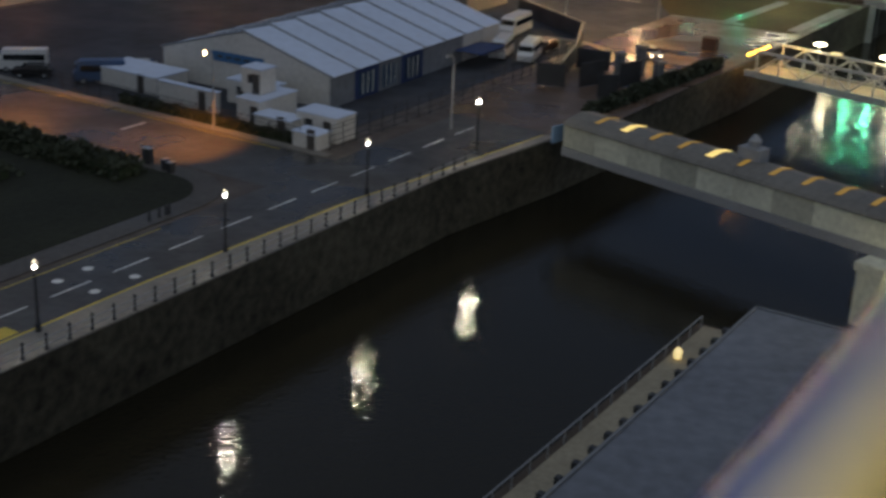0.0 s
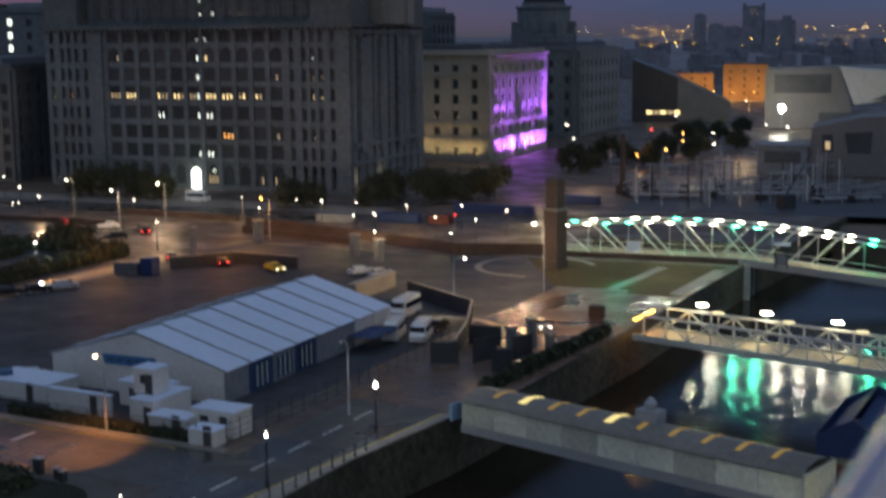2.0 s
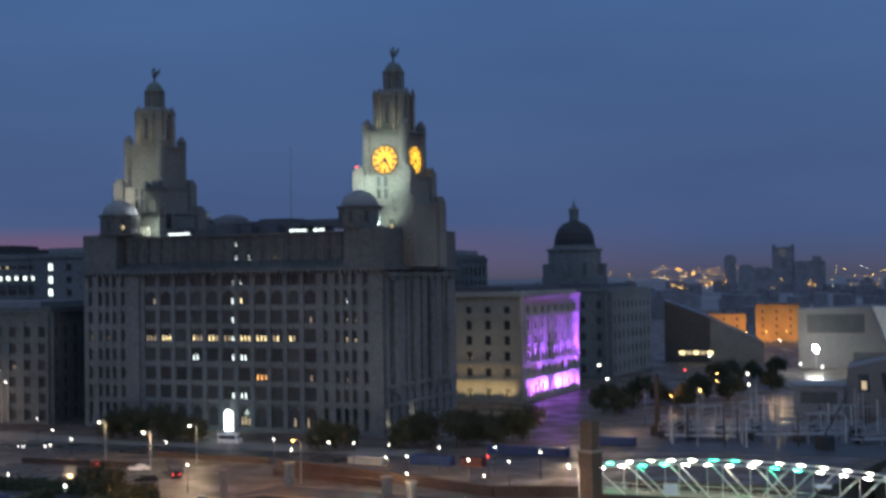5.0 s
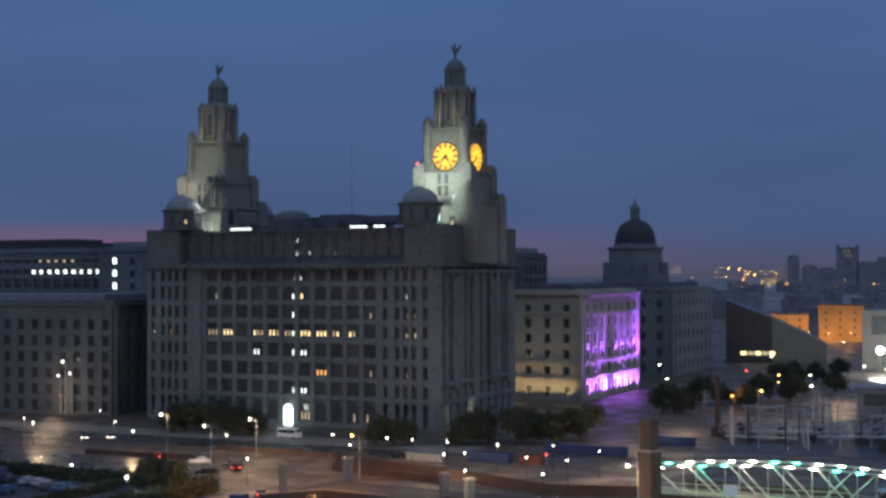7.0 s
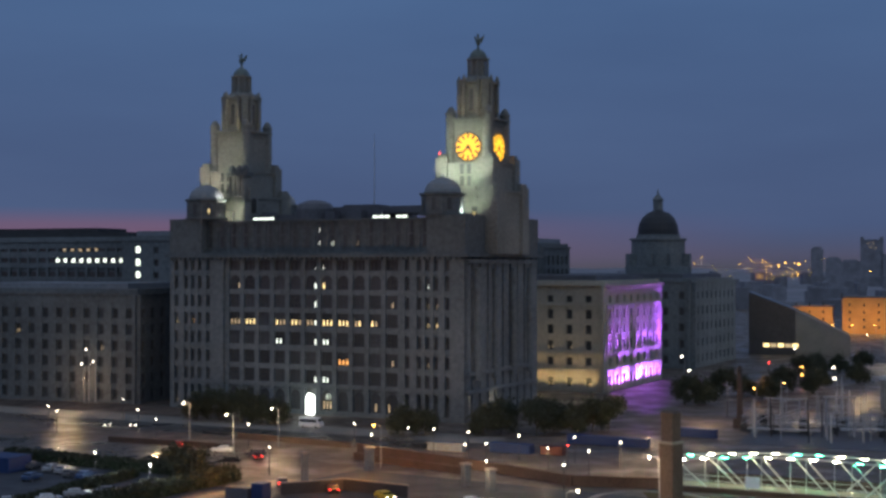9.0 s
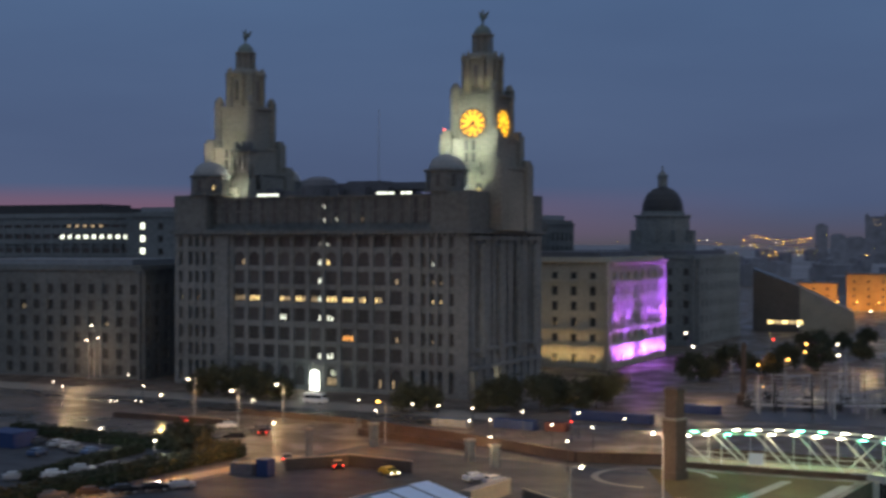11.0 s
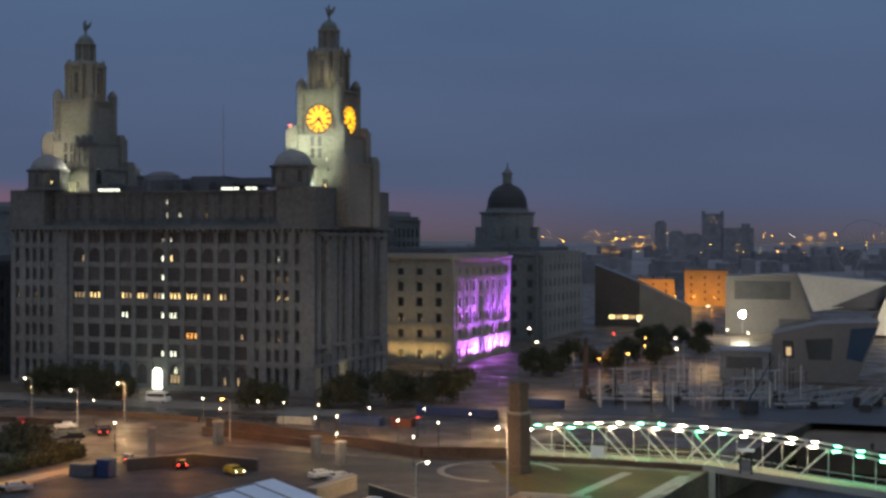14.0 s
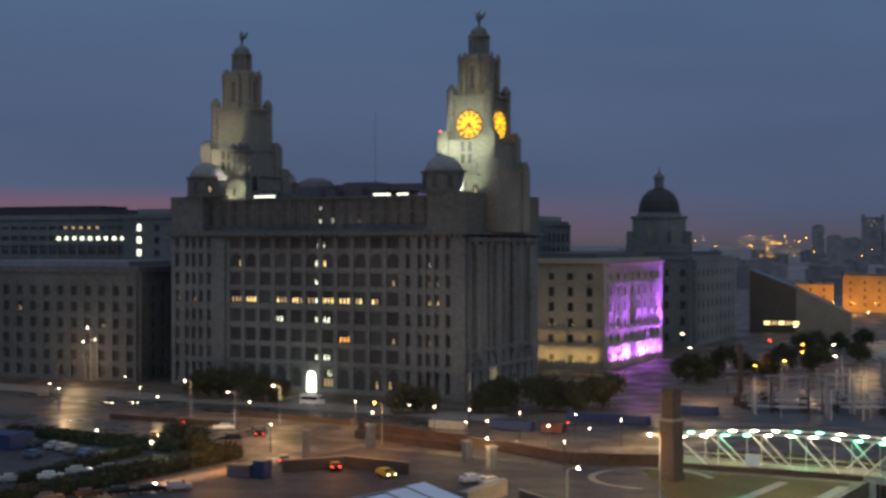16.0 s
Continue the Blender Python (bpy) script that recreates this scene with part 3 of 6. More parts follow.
for k in range(14):
    a0, a1 = -1.9 + 2.6 * k / 14, -1.9 + 2.6 * (k + 1) / 14
    quad(bm, [(*R(152 + r * math.cos(a), 79.5 + r * math.sin(a)), 0.05) for r, a in ((8.0, a0), (9.6, a0), (9.6, a1), (8.0, a1))])
tagged(part("path", bm, "path", None, "pale curved footway round the minibus bay"), "", "", "", "structure")
tagged(strip("edge_line", 96.9, 97.05, 78, 200, 0.012, "yellow_line", "yellow line along the side road"), "", "road marking", "", "structure")
strip("path", 60, 190, 148.5, 152.0, 0.05, "sand_path", "sandy path lit orange beside the yard", 0.06)
strip("car_park", 110, 183, 154, 215, 0.01, "yard", "small dark tarmac car park behind a hedge")

# road markings
for k in range(-6, 10):
    s = 59.3 + 5.88 * k
    tagged(strip("lane_dash", s, s + 3.7, 67.72, 67.9, 0.009, "white_line", "worn white centre dash on the road"), "", "road marking",
           "centre line of the quayside road", "structure")
tagged(beside_kerb("edge_line", 0.38, 0.6, 0.009, "yellow_line", "yellow no-parking line along the kerb"), "", "road marking", "", "structure")
tagged(strip("edge_line", -60, 74, 71.45, 71.57, 0.009, "yellow_line", "yellow no-parking line along the far kerb"), "", "road marking", "", "structure")
tagged(strip("lane_dash", 92.1, 95.3, 93.6, 93.95, 0.010, "white_line", "white centre dash on the side road"), "", "road marking", "", "structure")
for s, c in ((61.5, 69.6), (64.5, 69.7), (61.8, 66.2), (65.5, 66.0)):
    bm = B()
    lathe(bm, [(0.42, 0.008), (0.36, 0.012)], 10)
    tagged(part("turn_arrow", bm, "white_line", None, "white painted road symbol", qplace(s, c)), "", "road marking", "turning marks on the road", "structure")
tagged(strip("hatching", 49, 54, 65.0, 66.4, 0.010, "yellow_line", "yellow box hatching at the kerb"), "", "road marking", "", "structure")

# paving, road and lawns towards the pier head
U_TURN = -26.05


def town(x, y):
    """Metres west and south of the middle of the great office block."""
    a = radians(U_TURN)
    return (-27.7 + x * math.cos(a) - y * math.sin(a), 366.0 + x * math.sin(a) + y * math.cos(a))


def tstrip(name, x0, x1, y0, y1, z, material, label):
    return sheet(name, [town(x0, y0), town(x1, y0), town(x1, y1), town(x0, y1)], z, material, label)


tstrip("road", -150, 64, -67, -54, 0.012, "tarmac", "dark tarmac road in front of the great office block")
tstrip("pavement", -150, 64, -54, -42, 0.016, "path", "pale paved forecourt of the great office block")
tstrip("road", -150, 30, -104, -88, 0.012, "tarmac", "service road past the yard gates")
sheet("lawn", [R(187, 58.5), R(187, 77), R(211, 92), R(216, 58.5)], 0.03, "lawn", "lawn between curving paths at the waterside", 0.05)
for s0, c0, s1, c1, w in ((188, 68.7, 211, 67.8, 1.8), (189, 58.9, 212, 58.6, 1.8), (187, 77, 188.4, 66, 1.8), (172, 70, 176, 64.5, 2.2)):
    (ax, ay), (bx, by) = R(s0, c0), R(s1, c1)
    wx, wy = -(by - ay), bx - ax
    k = w / 2 / math.hypot(wx, wy)
    sheet("path", [(ax - wx * k, ay - wy * k), (bx - wx * k, by - wy * k), (bx + wx * k, by + wy * k), (ax + wx * k, ay + wy * k)],
          0.045, "kerb", "pale stone path across the lawn", 0.05)
(px, py) = R(203, 87)
bm = B()
for k in range(24):
    a0, a1 = 2 * math.pi * k / 24 * 0.7, 2 * math.pi * (k + 1) / 24 * 0.7
    quad(bm, [(px + r * math.cos(a), py + r * math.sin(a), 0.06) for r, a in ((9.0, a0), (10.2, a0), (10.2, a1), (9.0, a1))])
tagged(part("path", bm, "kerb", None, "pale curved path edging a round lawn"), "", "", "", "structure")
# ---- the great office block with two towers ----
def window_mesh(name, w, h, arched=False):
    """A pane with its glazing bars, facing -y, foot at z = 0, centred on x."""
    pane, bars = B(), B()
    top = h - w / 2 if arched else h
    ring = [(-w / 2, 0), (w / 2, 0), (w / 2, top)]
    if arched:
        ring += [(w / 2 * math.cos(math.pi * k / 8), top + w / 2 * math.sin(math.pi * k / 8)) for k in range(1, 8)]
    ring += [(-w / 2, top)]
    quad(pane, [(x, 0, z) for x, z in ring])
    for x in ((-w / 6, w / 6) if w > 1.6 else (0,)):
        box(bars, x, -0.05, 0, 0.14, 0.08, h * 0.97)
    for z in (h * 0.35, h * 0.7):
        box(bars, 0, -0.05, z, w, 0.08, 0.12)
    arch = B()
    if arched:
        for sgn in (-1, 1):
            arc = [(sgn * w / 2 * math.cos(math.pi * k / 12), top + w / 2 * math.sin(math.pi * k / 12)) for k in range(7)]
            quad(arch, [(x, -0.3, z) for x, z in arc + [(0, h + 0.1), (sgn * (w / 2 + 0.1), h + 0.1), (sgn * (w / 2 + 0.1), top)]])
    box(bars, 0, -0.12, -0.12, w + 0.3, 0.3, 0.14)
    glows = {}
    # rooms are lit behind one, two or three of the lights
    glows["at"] = [[c * w / 3 for c in cols] for cols in (((-1, 0, 1), (0, 1), (-1, 1), (1,)) if w > 1.6 else ((0,),) * 4)]
    hw = w * (0.065 if w > 1.6 else 0.17)
    for lit in ("lit_warm", "lit_white", "lit_orange", "lit_dim"):
        glows[lit] = mesh_of(name + "_light", one(quad, [(-hw, -0.02, h * 0.08), (hw, -0.02, h * 0.08), (hw, -0.02, h * 0.46), (-hw, -0.02, h * 0.46)]), lit)
    return mesh_of(name + "_pane", pane, "pane"), mesh_of(name + "_frame", bars, "frame"), glows, mesh_of(name + "_arch", arch, "stone") if arched else None, w


W_BAY, W_ARCH, W_SLIT, W_DOOR = (window_mesh("bay", 3.3, 3.4), window_mesh("arch", 3.3, 3.6, True),
                                 window_mesh("slit", 1.0, 2.8), window_mesh("door_arch", 3.0, 5.0, True))


def window(kind, parent, at, lit="pane"):
    pane = part("window", kind[0], None, parent, "" if lit == "pane" else "window lit from within", at)
    part("frame", kind[1], None, pane)
    if kind[3]:
        part("arch", kind[3], None, pane)
    if lit != "pane":
        n = 0 if lit == "lit_orange" else int(abs(at.translation.x) * 3.7 + at.translation.z) % 4
        for x in kind[2]["at"][n]:
            part("lit_pane", kind[2][lit], None, pane, "", place(x, 0))
    return pane


def pilastered(parent, x0, x1, y, bays, rows, depth, band=0.9, pier=1.5):
    """Piers and spandrels that leave an opening at each bay and row, on a wall that faces -y. rows: (foot, head)."""
    step = (x1 - x0) / bays
    z_top = rows[-1][1] + band
    shaft = mesh_of("pier", one(box, 0, 0, 0, pier, depth, z_top), "stone")
    for k in range(bays + 1):
        part("pier", shaft, None, parent, "", place(x0 + k * step, y + depth / 2))
    z = 0.0
    for foot, head in rows + [(z_top, z_top)]:
        if foot > z + 0.05:
            part("spandrel", one(box, (x0 + x1) / 2, y + depth / 2 + 0.06, z, x1 - x0, depth - 0.1, foot - z), "stone", parent)
        z = head


LX, LY, L_CORNICE, L_TOP = 44.0, 22.0, 40.5, 50.5
liver = thing("office_block", place(-27.7, 366.0, 0, U_TURN), "huge dark granite office block with two clock towers, few lit windows", "building")
bm = B()
box(bm, 0, 0.6, 0, 2 * LX - 2.4, 2 * LY - 2.4, 40.2)
part("wall", bm, "stone_dark", liver)
ROWS = [(1.2, 6.4), (8.0, 11.0), (12.7, 15.7), (17.6, 20.6), (22.5, 25.5), (27.2, 30.2), (31.9, 35.2), (36.8, 39.4)]
pilastered(liver, -26, 26, -LY, 11, [(a, b + 0.35) for a, b in ROWS], 1.0, 0.7, 1.3)
# lit lights of each bay: which third, and what light
lit_at = {(7, 5): ((1, "lit_white"),), (7, 6): ((-1, "lit_white"),),
          (6, 0): ((1, "lit_dim"),), (6, 5): ((1, "lit_white"),), (6, 6): ((-1, "lit_warm"),),
          (5, 5): ((1, "lit_white"),), (5, 10): ((0, "lit_dim"),),
          (4, 0): ((-1, "lit_dim"), (0, "lit_dim"), (1, "lit_dim")), (4, 1): ((-1, "lit_warm"), (0, "lit_warm"), (1, "lit_warm")),
          (4, 3): ((-1, "lit_warm"), (0, "lit_dim"), (1, "lit_dim")), (4, 4): ((-1, "lit_warm"), (0, "lit_warm"), (1, "lit_dim")),
          (4, 5): ((-1, "lit_dim"), (0, "lit_dim"), (1, "lit_white")), (4, 6): ((-1, "lit_warm"), (0, "lit_warm"), (1, "lit_warm")),
          (4, 7): ((-1, "lit_warm"), (0, "lit_warm"), (1, "lit_warm")), (4, 8): ((-1, "lit_dim"), (0, "lit_warm")), (4, 9): ((-1, "lit_warm"), (0, "lit_dim")),
          (3, 3): ((-1, "lit_white"), (0, "lit_white")), (3, 5): ((1, "lit_white"),), (3, 6): ((-1, "lit_white"), (0, "lit_white")),
          (2, 7): ((-1, "lit_orange"), (0, "lit_orange"), (1, "lit_orange")), (2, 10): ((0, "lit_dim"),),
          (1, 5): ((1, "lit_white"),), (1, 6): ((-1, "lit_white"), (0, "lit_white")), (0, 6): ((-1, "lit_dim"), (0, "lit_dim"), (1, "lit_dim")),
          (0, 9): ((0, "lit_dim"),), (0, 10): ((-1, "lit_dim"),)}
for r, (foot, head) in enumerate(ROWS):
    for k in range(11):
        x = -26 + (k + 0.5) * 52 / 11
        at = place(x, -LY + 0.62, foot)
        if r == 0 and k == 5:
            continue
        if r == 7:
            for q in (-1, 0, 1):
                window(W_SLIT, liver, at @ place(1.25 * q, 0), next((m_ for c, m_ in lit_at.get((r, k), ()) if c == q), "pane")).scale = (1, 1, 0.9)
            continue
        kind = W_DOOR if r == 0 else W_ARCH if r == 6 else W_BAY
        pane = window(kind, liver, at)
        for c, m_ in lit_at.get((r, k), ()):
            part("lit_pane", kind[2][m_], None, pane, "window light lit from within", place(c * (1.1 if r else 1.0), 0))
# the lit doorway in the middle of the long side
bm = B()
quad(bm, [(x, 0, z) for x, z in [(-1.3, 0), (1.3, 0), (1.3, 4.0)] + [(1.3 * math.cos(a * math.pi / 8), 4.0 + 1.3 * math.sin(a * math.pi / 8)) for a in range(1, 8)] + [(-1.3, 4.0)]])
part("doorway", bm, "portal", liver, "tall arched doorway flooded with white light", place(0, -LY - 0.1, 0.1))
# end pavilions of the long side: a group of three lights between single ones, blank stone at the outer corner
for sgn in (-1, 1):
    xs = [28.4, 31.7, 34.0, 36.3, 39.4] if sgn > 0 else [-42.0, -38.8, -36.6, -34.3, -31.6]
    lo, hi = (26.6, LX) if sgn > 0 else (-LX, -26.6)
    edges = [lo] + [v for x in xs for v in (x - 0.62, x + 0.62)] + [hi]
    for a, b in zip(edges[::2], edges[1::2]):
        part("pier", one(box, (a + b) / 2, -LY, 0, b - a, 1.6, 40.3), "stone", liver)
    z = 0.0
    for foot, head in ROWS + [(40.2, 40.2)]:
        part("spandrel", one(box, (lo + hi) / 2, -LY + 0.08, z, hi - lo - 0.1, 1.44, foot - z), "stone", liver)
        z = head
    for zc in (6.9, 16.4, 35.7):
        part("string_course", one(box, (lo + hi) / 2, -LY - 0.1, zc, hi - lo, 1.8, 0.5), "stone", liver)
    for r, (foot, head) in enumerate(ROWS):
        for k, x in enumerate(xs):
            lit = {(-1, 4, 0): "lit_warm", (-1, 4, 2): "lit_orange", (1, 4, 2): "lit_warm", (1, 4, 3): "lit_warm", (1, 5, 2): "lit_dim", (1, 5, 3): "lit_dim",
                   (1, 6, 2): "lit_white", (1, 2, 2): "lit_dim", (-1, 0, 0): "lit_dim"}.get((sgn, r, k), "pane")
            window(W_SLIT, liver, place(x, -LY - 0.1, foot + 0.1), lit)
# west front: tall half columns between narrow windows
for k in range(10):
    part("pier", one(box, LX - 0.45, -LY + 1.2 + k * (2 * LY - 2.4) / 9, 0, 0.9, 3.5, 40), "stone", liver)
for y in (-16.5, -5.5, 5.5, 16.5):
    part("half_column", one(tube, (LX + 0.5, y, 10), (LX + 0.5, y, 37.5), 1.15, 0.95, 14), "stone", liver)
for z in (6.8, 11.3, 38.6):
    part("string_course", one(box, LX - 0.2, 0, z, 1.9, 2 * LY - 1, 0.9), "stone", liver)
for r, (foot, head) in enumerate(ROWS):
    for k in range(9):
        y = -LY + 1.2 + (k + 0.5) * (2 * LY - 2.4) / 9
        window(W_SLIT, liver, place(LX - 0.55, y, foot + 0.1, 90), "lit_dim" if (r, k) in ((0, 1), (0, 5), (1, 4)) else "pane")
# cornice, attic storeys and roof
bm = B()
box(bm, 0, 0, 40.2, 2 * LX + 2.6, 2 * LY + 3.4, 0.7)
box(bm, 0, 0, 40.9, 2 * LX + 1.2, 2 * LY + 2.0, 0.5)
for k in range(60):
    box(bm, -LX + 0.7 + k * 1.47, -LY - 1.3, 39.5, 0.5, 0.8, 0.7)
part("cornice", bm, "stone_dark", liver)
bm = B()
box(bm, 0, 0.5, 41.4, 2 * LX - 2.0, 2 * LY - 3.0, 8.0)
box(bm, 0, 0.5, 49.4, 2 * LX - 0.6, 2 * LY - 1.6, 0.55)
for k in range(23):
    box(bm, -LX + 2 + k * 3.8, -LY + 1.95, 41.4, 0.9, 0.24, 8.0)
part("attic", bm, "stone_dark", liver)
for z, lit_k in ((43.0, {11: "lit_white", 12: "lit_white", 14: "lit_dim"}), (46.4, {11: "lit_white"})):
    for k in range(22):
        window(W_SLIT, liver, place(-LX + 3.9 + k * 3.8, -LY + 1.6, z), lit_k.get(k, "pane"))
for sgn in (-1, 1):
    for side in (-1, 1):
        bm = B()
        box(bm, sgn * 39.0, side * 17.0, 41.4, 10.5, 11.5, 9.1)
        lathe(bm, [(5.9, 50.4), (5.9, 50.9), (5.3, 51.0), (5.3, 55.2), (5.8, 55.4), (5.8, 55.9), (5.0, 56.0)], 8, sgn * 35.8, side * 18.0, math.pi / 8)
        part("turret", bm, "stone_dark", liver, "octagonal corner turret")
        bm = B()
        lathe(bm, [(4.6, 55.9), (4.5, 56.8), (3.9, 58.0), (2.8, 59.0), (1.4, 59.6), (0.3, 59.8), (0.15, 60.6)], 20, sgn * 35.8, side * 18.0)
        part("dome", bm, "lead_dome", liver, "pale ribbed turret dome")
        for k in (4, 5, 6):
            a = math.pi * 2 * k / 8 + math.pi / 8 + math.pi / 8
            window(W_SLIT, liver, place(sgn * 35.8 + 5.0 * math.cos(a), side * 18.0 + 5.0 * math.sin(a), 51.8, math.degrees(a) + 90),
                   "lit_warm" if sgn < 0 and side < 0 and k == 6 else "pane")
bm = B()
box(bm, -8, 4, 49.9, 40, 20, 2.0)
box(bm, 8, 3, 51.9, 30, 14, 1.9)
box(bm, 2, 3, 53.8, 10, 8, 0.7)
lathe(bm, [(5.2, 49.9), (5.2, 53.2), (4.4, 54.6), (2.4, 55.5), (0.4, 55.7)], 14, -8.7, -6)
for x in (-22, -2, 6, 13):
    box(bm, x, -8, 49.9, 3.0, 3.0, 2.6)
part("roof", bm, "slate", liver, "dark slate roof with plant rooms")
for x, w in ((-15.5, 7), (20.0, 5.5), (26.5, 5.0)):
    bm = B()
    for k in range(int(w / 1.7)):
        box(bm, x - w / 2 + 1.7 * k, -LY + 3.0, 50.1, 1.3, 0.2, 0.55)
    part("rooflight", bm, "lit_white", liver, "strip of lit roof windows")
# towers
for sgn in (-1, 1):
    tower = part("tower", one(box, 0, 0, 41, 18.5, 18.5, 16), "tower_stone", liver, "tiered granite clock tower", place(sgn * 37.0, 0))
    bm = B()
    for x in (-7.9, 7.9):
        for y in (-7.9, 7.9):
            box(bm, x, y, 41, 4.2, 4.2, 17.2)
            box(bm, x, y, 58.2, 3.4, 3.4, 1.0)
    box(bm, 0, 0, 57, 15.0, 15.0, 6.9)
    for x in (-6.6, 6.6):
        for y in (-6.6, 6.6):
            box(bm, x, y, 57, 3.2, 3.2, 8.6)
            box(bm, x, y, 65.6, 2.2, 2.2, 1.0)
    box(bm, 0, 0, 56.6, 19.4, 19.4, 0.6)
    box(bm, 0, 0, 63.8, 15.8, 15.8, 0.45)
    part("lower_stage", bm, "tower_stone", tower)
    bm = B()
    box(bm, 0, 0, 64, 11.2, 11.2, 11.4)
    for x in (-5.2, 5.2):
        for y in (-5.2, 5.2):
            turret = one(tube, (x, y, 64), (x, y, 76.8), 1.35, 1.25, 12)
            lathe(turret, [(1.5, 76.8), (1.5, 77.2), (1.2, 77.3), (0.9, 78.2), (0.2, 78.9)], 12, x, y)
            part("corner_turret", turret, "tower_stone", tower)
    box(bm, 0, 0, 75.2, 12.6, 12.6, 0.6)
    box(bm, 0, 0, 74.0, 11.8, 11.8, 0.4)
    part("clock_stage", bm, "tower_stone", tower)
    bm = B()
    lathe(bm, [(4.4, 75.8), (4.4, 84.6), (5.2, 84.7), (5.2, 85.4), (4.2, 85.6), (3.6, 86.6)], 8, 0, 0, math.pi / 8)
    for k in range(4):
        a = math.pi / 4 + math.pi / 2 * k
        box(bm, 4.5 * math.cos(a), 4.5 * math.sin(a), 75.8, 1.9, 1.9, 8.6, math.degrees(a))
        box(bm, 4.5 * math.cos(a), 4.5 * math.sin(a), 84.4, 2.1, 2.2, 1.2, math.degrees(a))
    part("belfry", bm, "tower_stone", tower)
    for k in range(8):
        a = 2 * math.pi * k / 8 + math.pi / 8
        part("column", one(tube, (4.9 * math.cos(a), 4.9 * math.sin(a), 75.8), (4.9 * math.cos(a), 4.9 * math.sin(a), 84.7), 0.55, 0.48, 10), "tower_stone", tower)
        part("finial", one(lathe, [(0.7, 85.4), (0.5, 86.2), (0.15, 87.0)], 8, 4.9 * math.cos(a), 4.9 * math.sin(a)), "tower_stone", tower)
    for k in range(8):
        a = 2 * math.pi * k / 8
        window(W_SLIT, tower, place(4.12 * math.cos(a), 4.12 * math.sin(a), 78.0, math.degrees(a) + 90)).scale = (1.1, 1, 1.9)
    bm = B()
    lathe(bm, [(1.9, 86.5), (1.9, 91.0), (2.9, 91.1), (2.9, 91.6)], 16)
    for k in range(10):
        a = 2 * math.pi * k / 10
        part("column", one(tube, (2.55 * math.cos(a), 2.55 * math.sin(a), 86.6), (2.55 * math.cos(a), 2.55 * math.sin(a), 91.2), 0.28, 0.25, 8), "tower_stone", tower)
    lathe(bm, [(3.0, 86.4), (3.0, 86.8)], 16)
    part("lantern", bm, "tower_stone", tower, "round colonnaded lantern")
    bm = B()
    lathe(bm, [(2.3, 91.6), (2.2, 92.3), (1.8, 93.1), (1.0, 93.8), (0.35, 94.1), (0.3, 94.6)], 20)
    part("cap", bm, "copper", tower, "small domed cap")
    # the winged statue on its top, plain
    bm = B()
    lathe(bm, [(0.12, 94.4), (0.3, 95.0), (0.62, 95.7), (0.7, 96.3), (0.45, 96.9), (0.22, 97.3), (0.28, 97.7), (0.1, 98.1)], 10)
    for side in (-1, 1):
        quad(bm, [(side * 0.3, 0.1, 95.5), (side * 1.0, 0.5, 96.2), (side * 1.5, 0.7, 97.9), (side * 0.5, 0.25, 96.9)])
        quad(bm, [(side * 0.3, 0.3, 95.5), (side * 1.0, 0.7, 96.2), (side * 1.5, 0.85, 97.9), (side * 0.5, 0.45, 96.9)])
    tube(bm, (0, -0.2, 97.5), (0, -0.75, 97.7), 0.14, 0.04, 6)
    part("statue", bm, "copper", tower, "green copper winged statue")
    bm = B()
    box(bm, 0, -9.7, 57.0, 8.0, 0.7, 1.1)
    for k in range(9):
        box(bm, -3.6 + 0.9 * k, -9.8, 55.5, 0.4, 0.4, 1.6)
    box(bm, 0, -9.9, 54.9, 9.0, 1.4, 0.6)
    part("balcony", bm, "tower_stone", tower)
    if sgn < 0:
        bm = B()
        box(bm, 6.6, -9.6, 55.0, 5.0, 3.0, 8.2)
        for x in (4.3, 5.9, 7.4, 8.9):
            tube(bm, (x, -11.3, 57.2), (x, -11.3, 62.6), 0.36, 0.3, 8)
        box(bm, 6.6, -10.0, 56.6, 6.0, 3.9, 0.6)
        part("aedicule", bm, "tower_stone", tower, "small columned stone pavilion")
        bm = B()
        box(bm, 6.6, -10.0, 62.6, 6.4, 4.0, 0.9)
        for x in (4.4, 6.6, 8.8):
            lathe(bm, [(0.9, 63.5), (1.0, 64.3), (0.7, 65.1), (0.2, 65.6)], 8, x, -10.4)
        part("aedicule_cornice", bm, "stone_dark", tower)
        part("plinth_block", one(box, 7.6, -12.0, 49.6, 6.2, 3.0, 5.6), "tower_stone", tower, "pale stone plinth in floodlight")
        bm = B()
        box(bm, 3.2, -14.0, 49.6, 8.6, 1.6, 3.2)
        box(bm, 1.0, -14.0, 52.8, 3.4, 1.6, 2.2)
        part("parapet", bm, "portland", tower, "pale stepped parapet in floodlight")
        for x in (1.2, 10.6):
            window(W_SLIT, tower, place(x, -9.3, 52.5)).scale = (2.0, 1, 1.4)
    for x in (-1.0, 1.0):
        for z in (58.4, 61.4):
            window(W_SLIT, tower, place(x, -7.56, z)).scale = (1.0, 1, 0.85)
    window(W_SLIT, tower, place(3.4, -9.3, 50.6), "lit_warm" if sgn > 0 else "pane").scale = (1.5, 1, 0.8)
    if sgn < 0:
        continue
    for turn in (0, 90):
        face = part("clock", one(tube, (0, 0, 0), (0, -0.25, 0), 3.55, None, 40), "clock", tower, "glowing amber clock dial",
                    pose(0, 0, 68.3, 0, 0, turn) @ pose(0, -5.65, 0))
        bm = B()
        for k in range(36):
            a0, a1 = 2 * math.pi * k / 36, 2 * math.pi * (k + 1) / 36
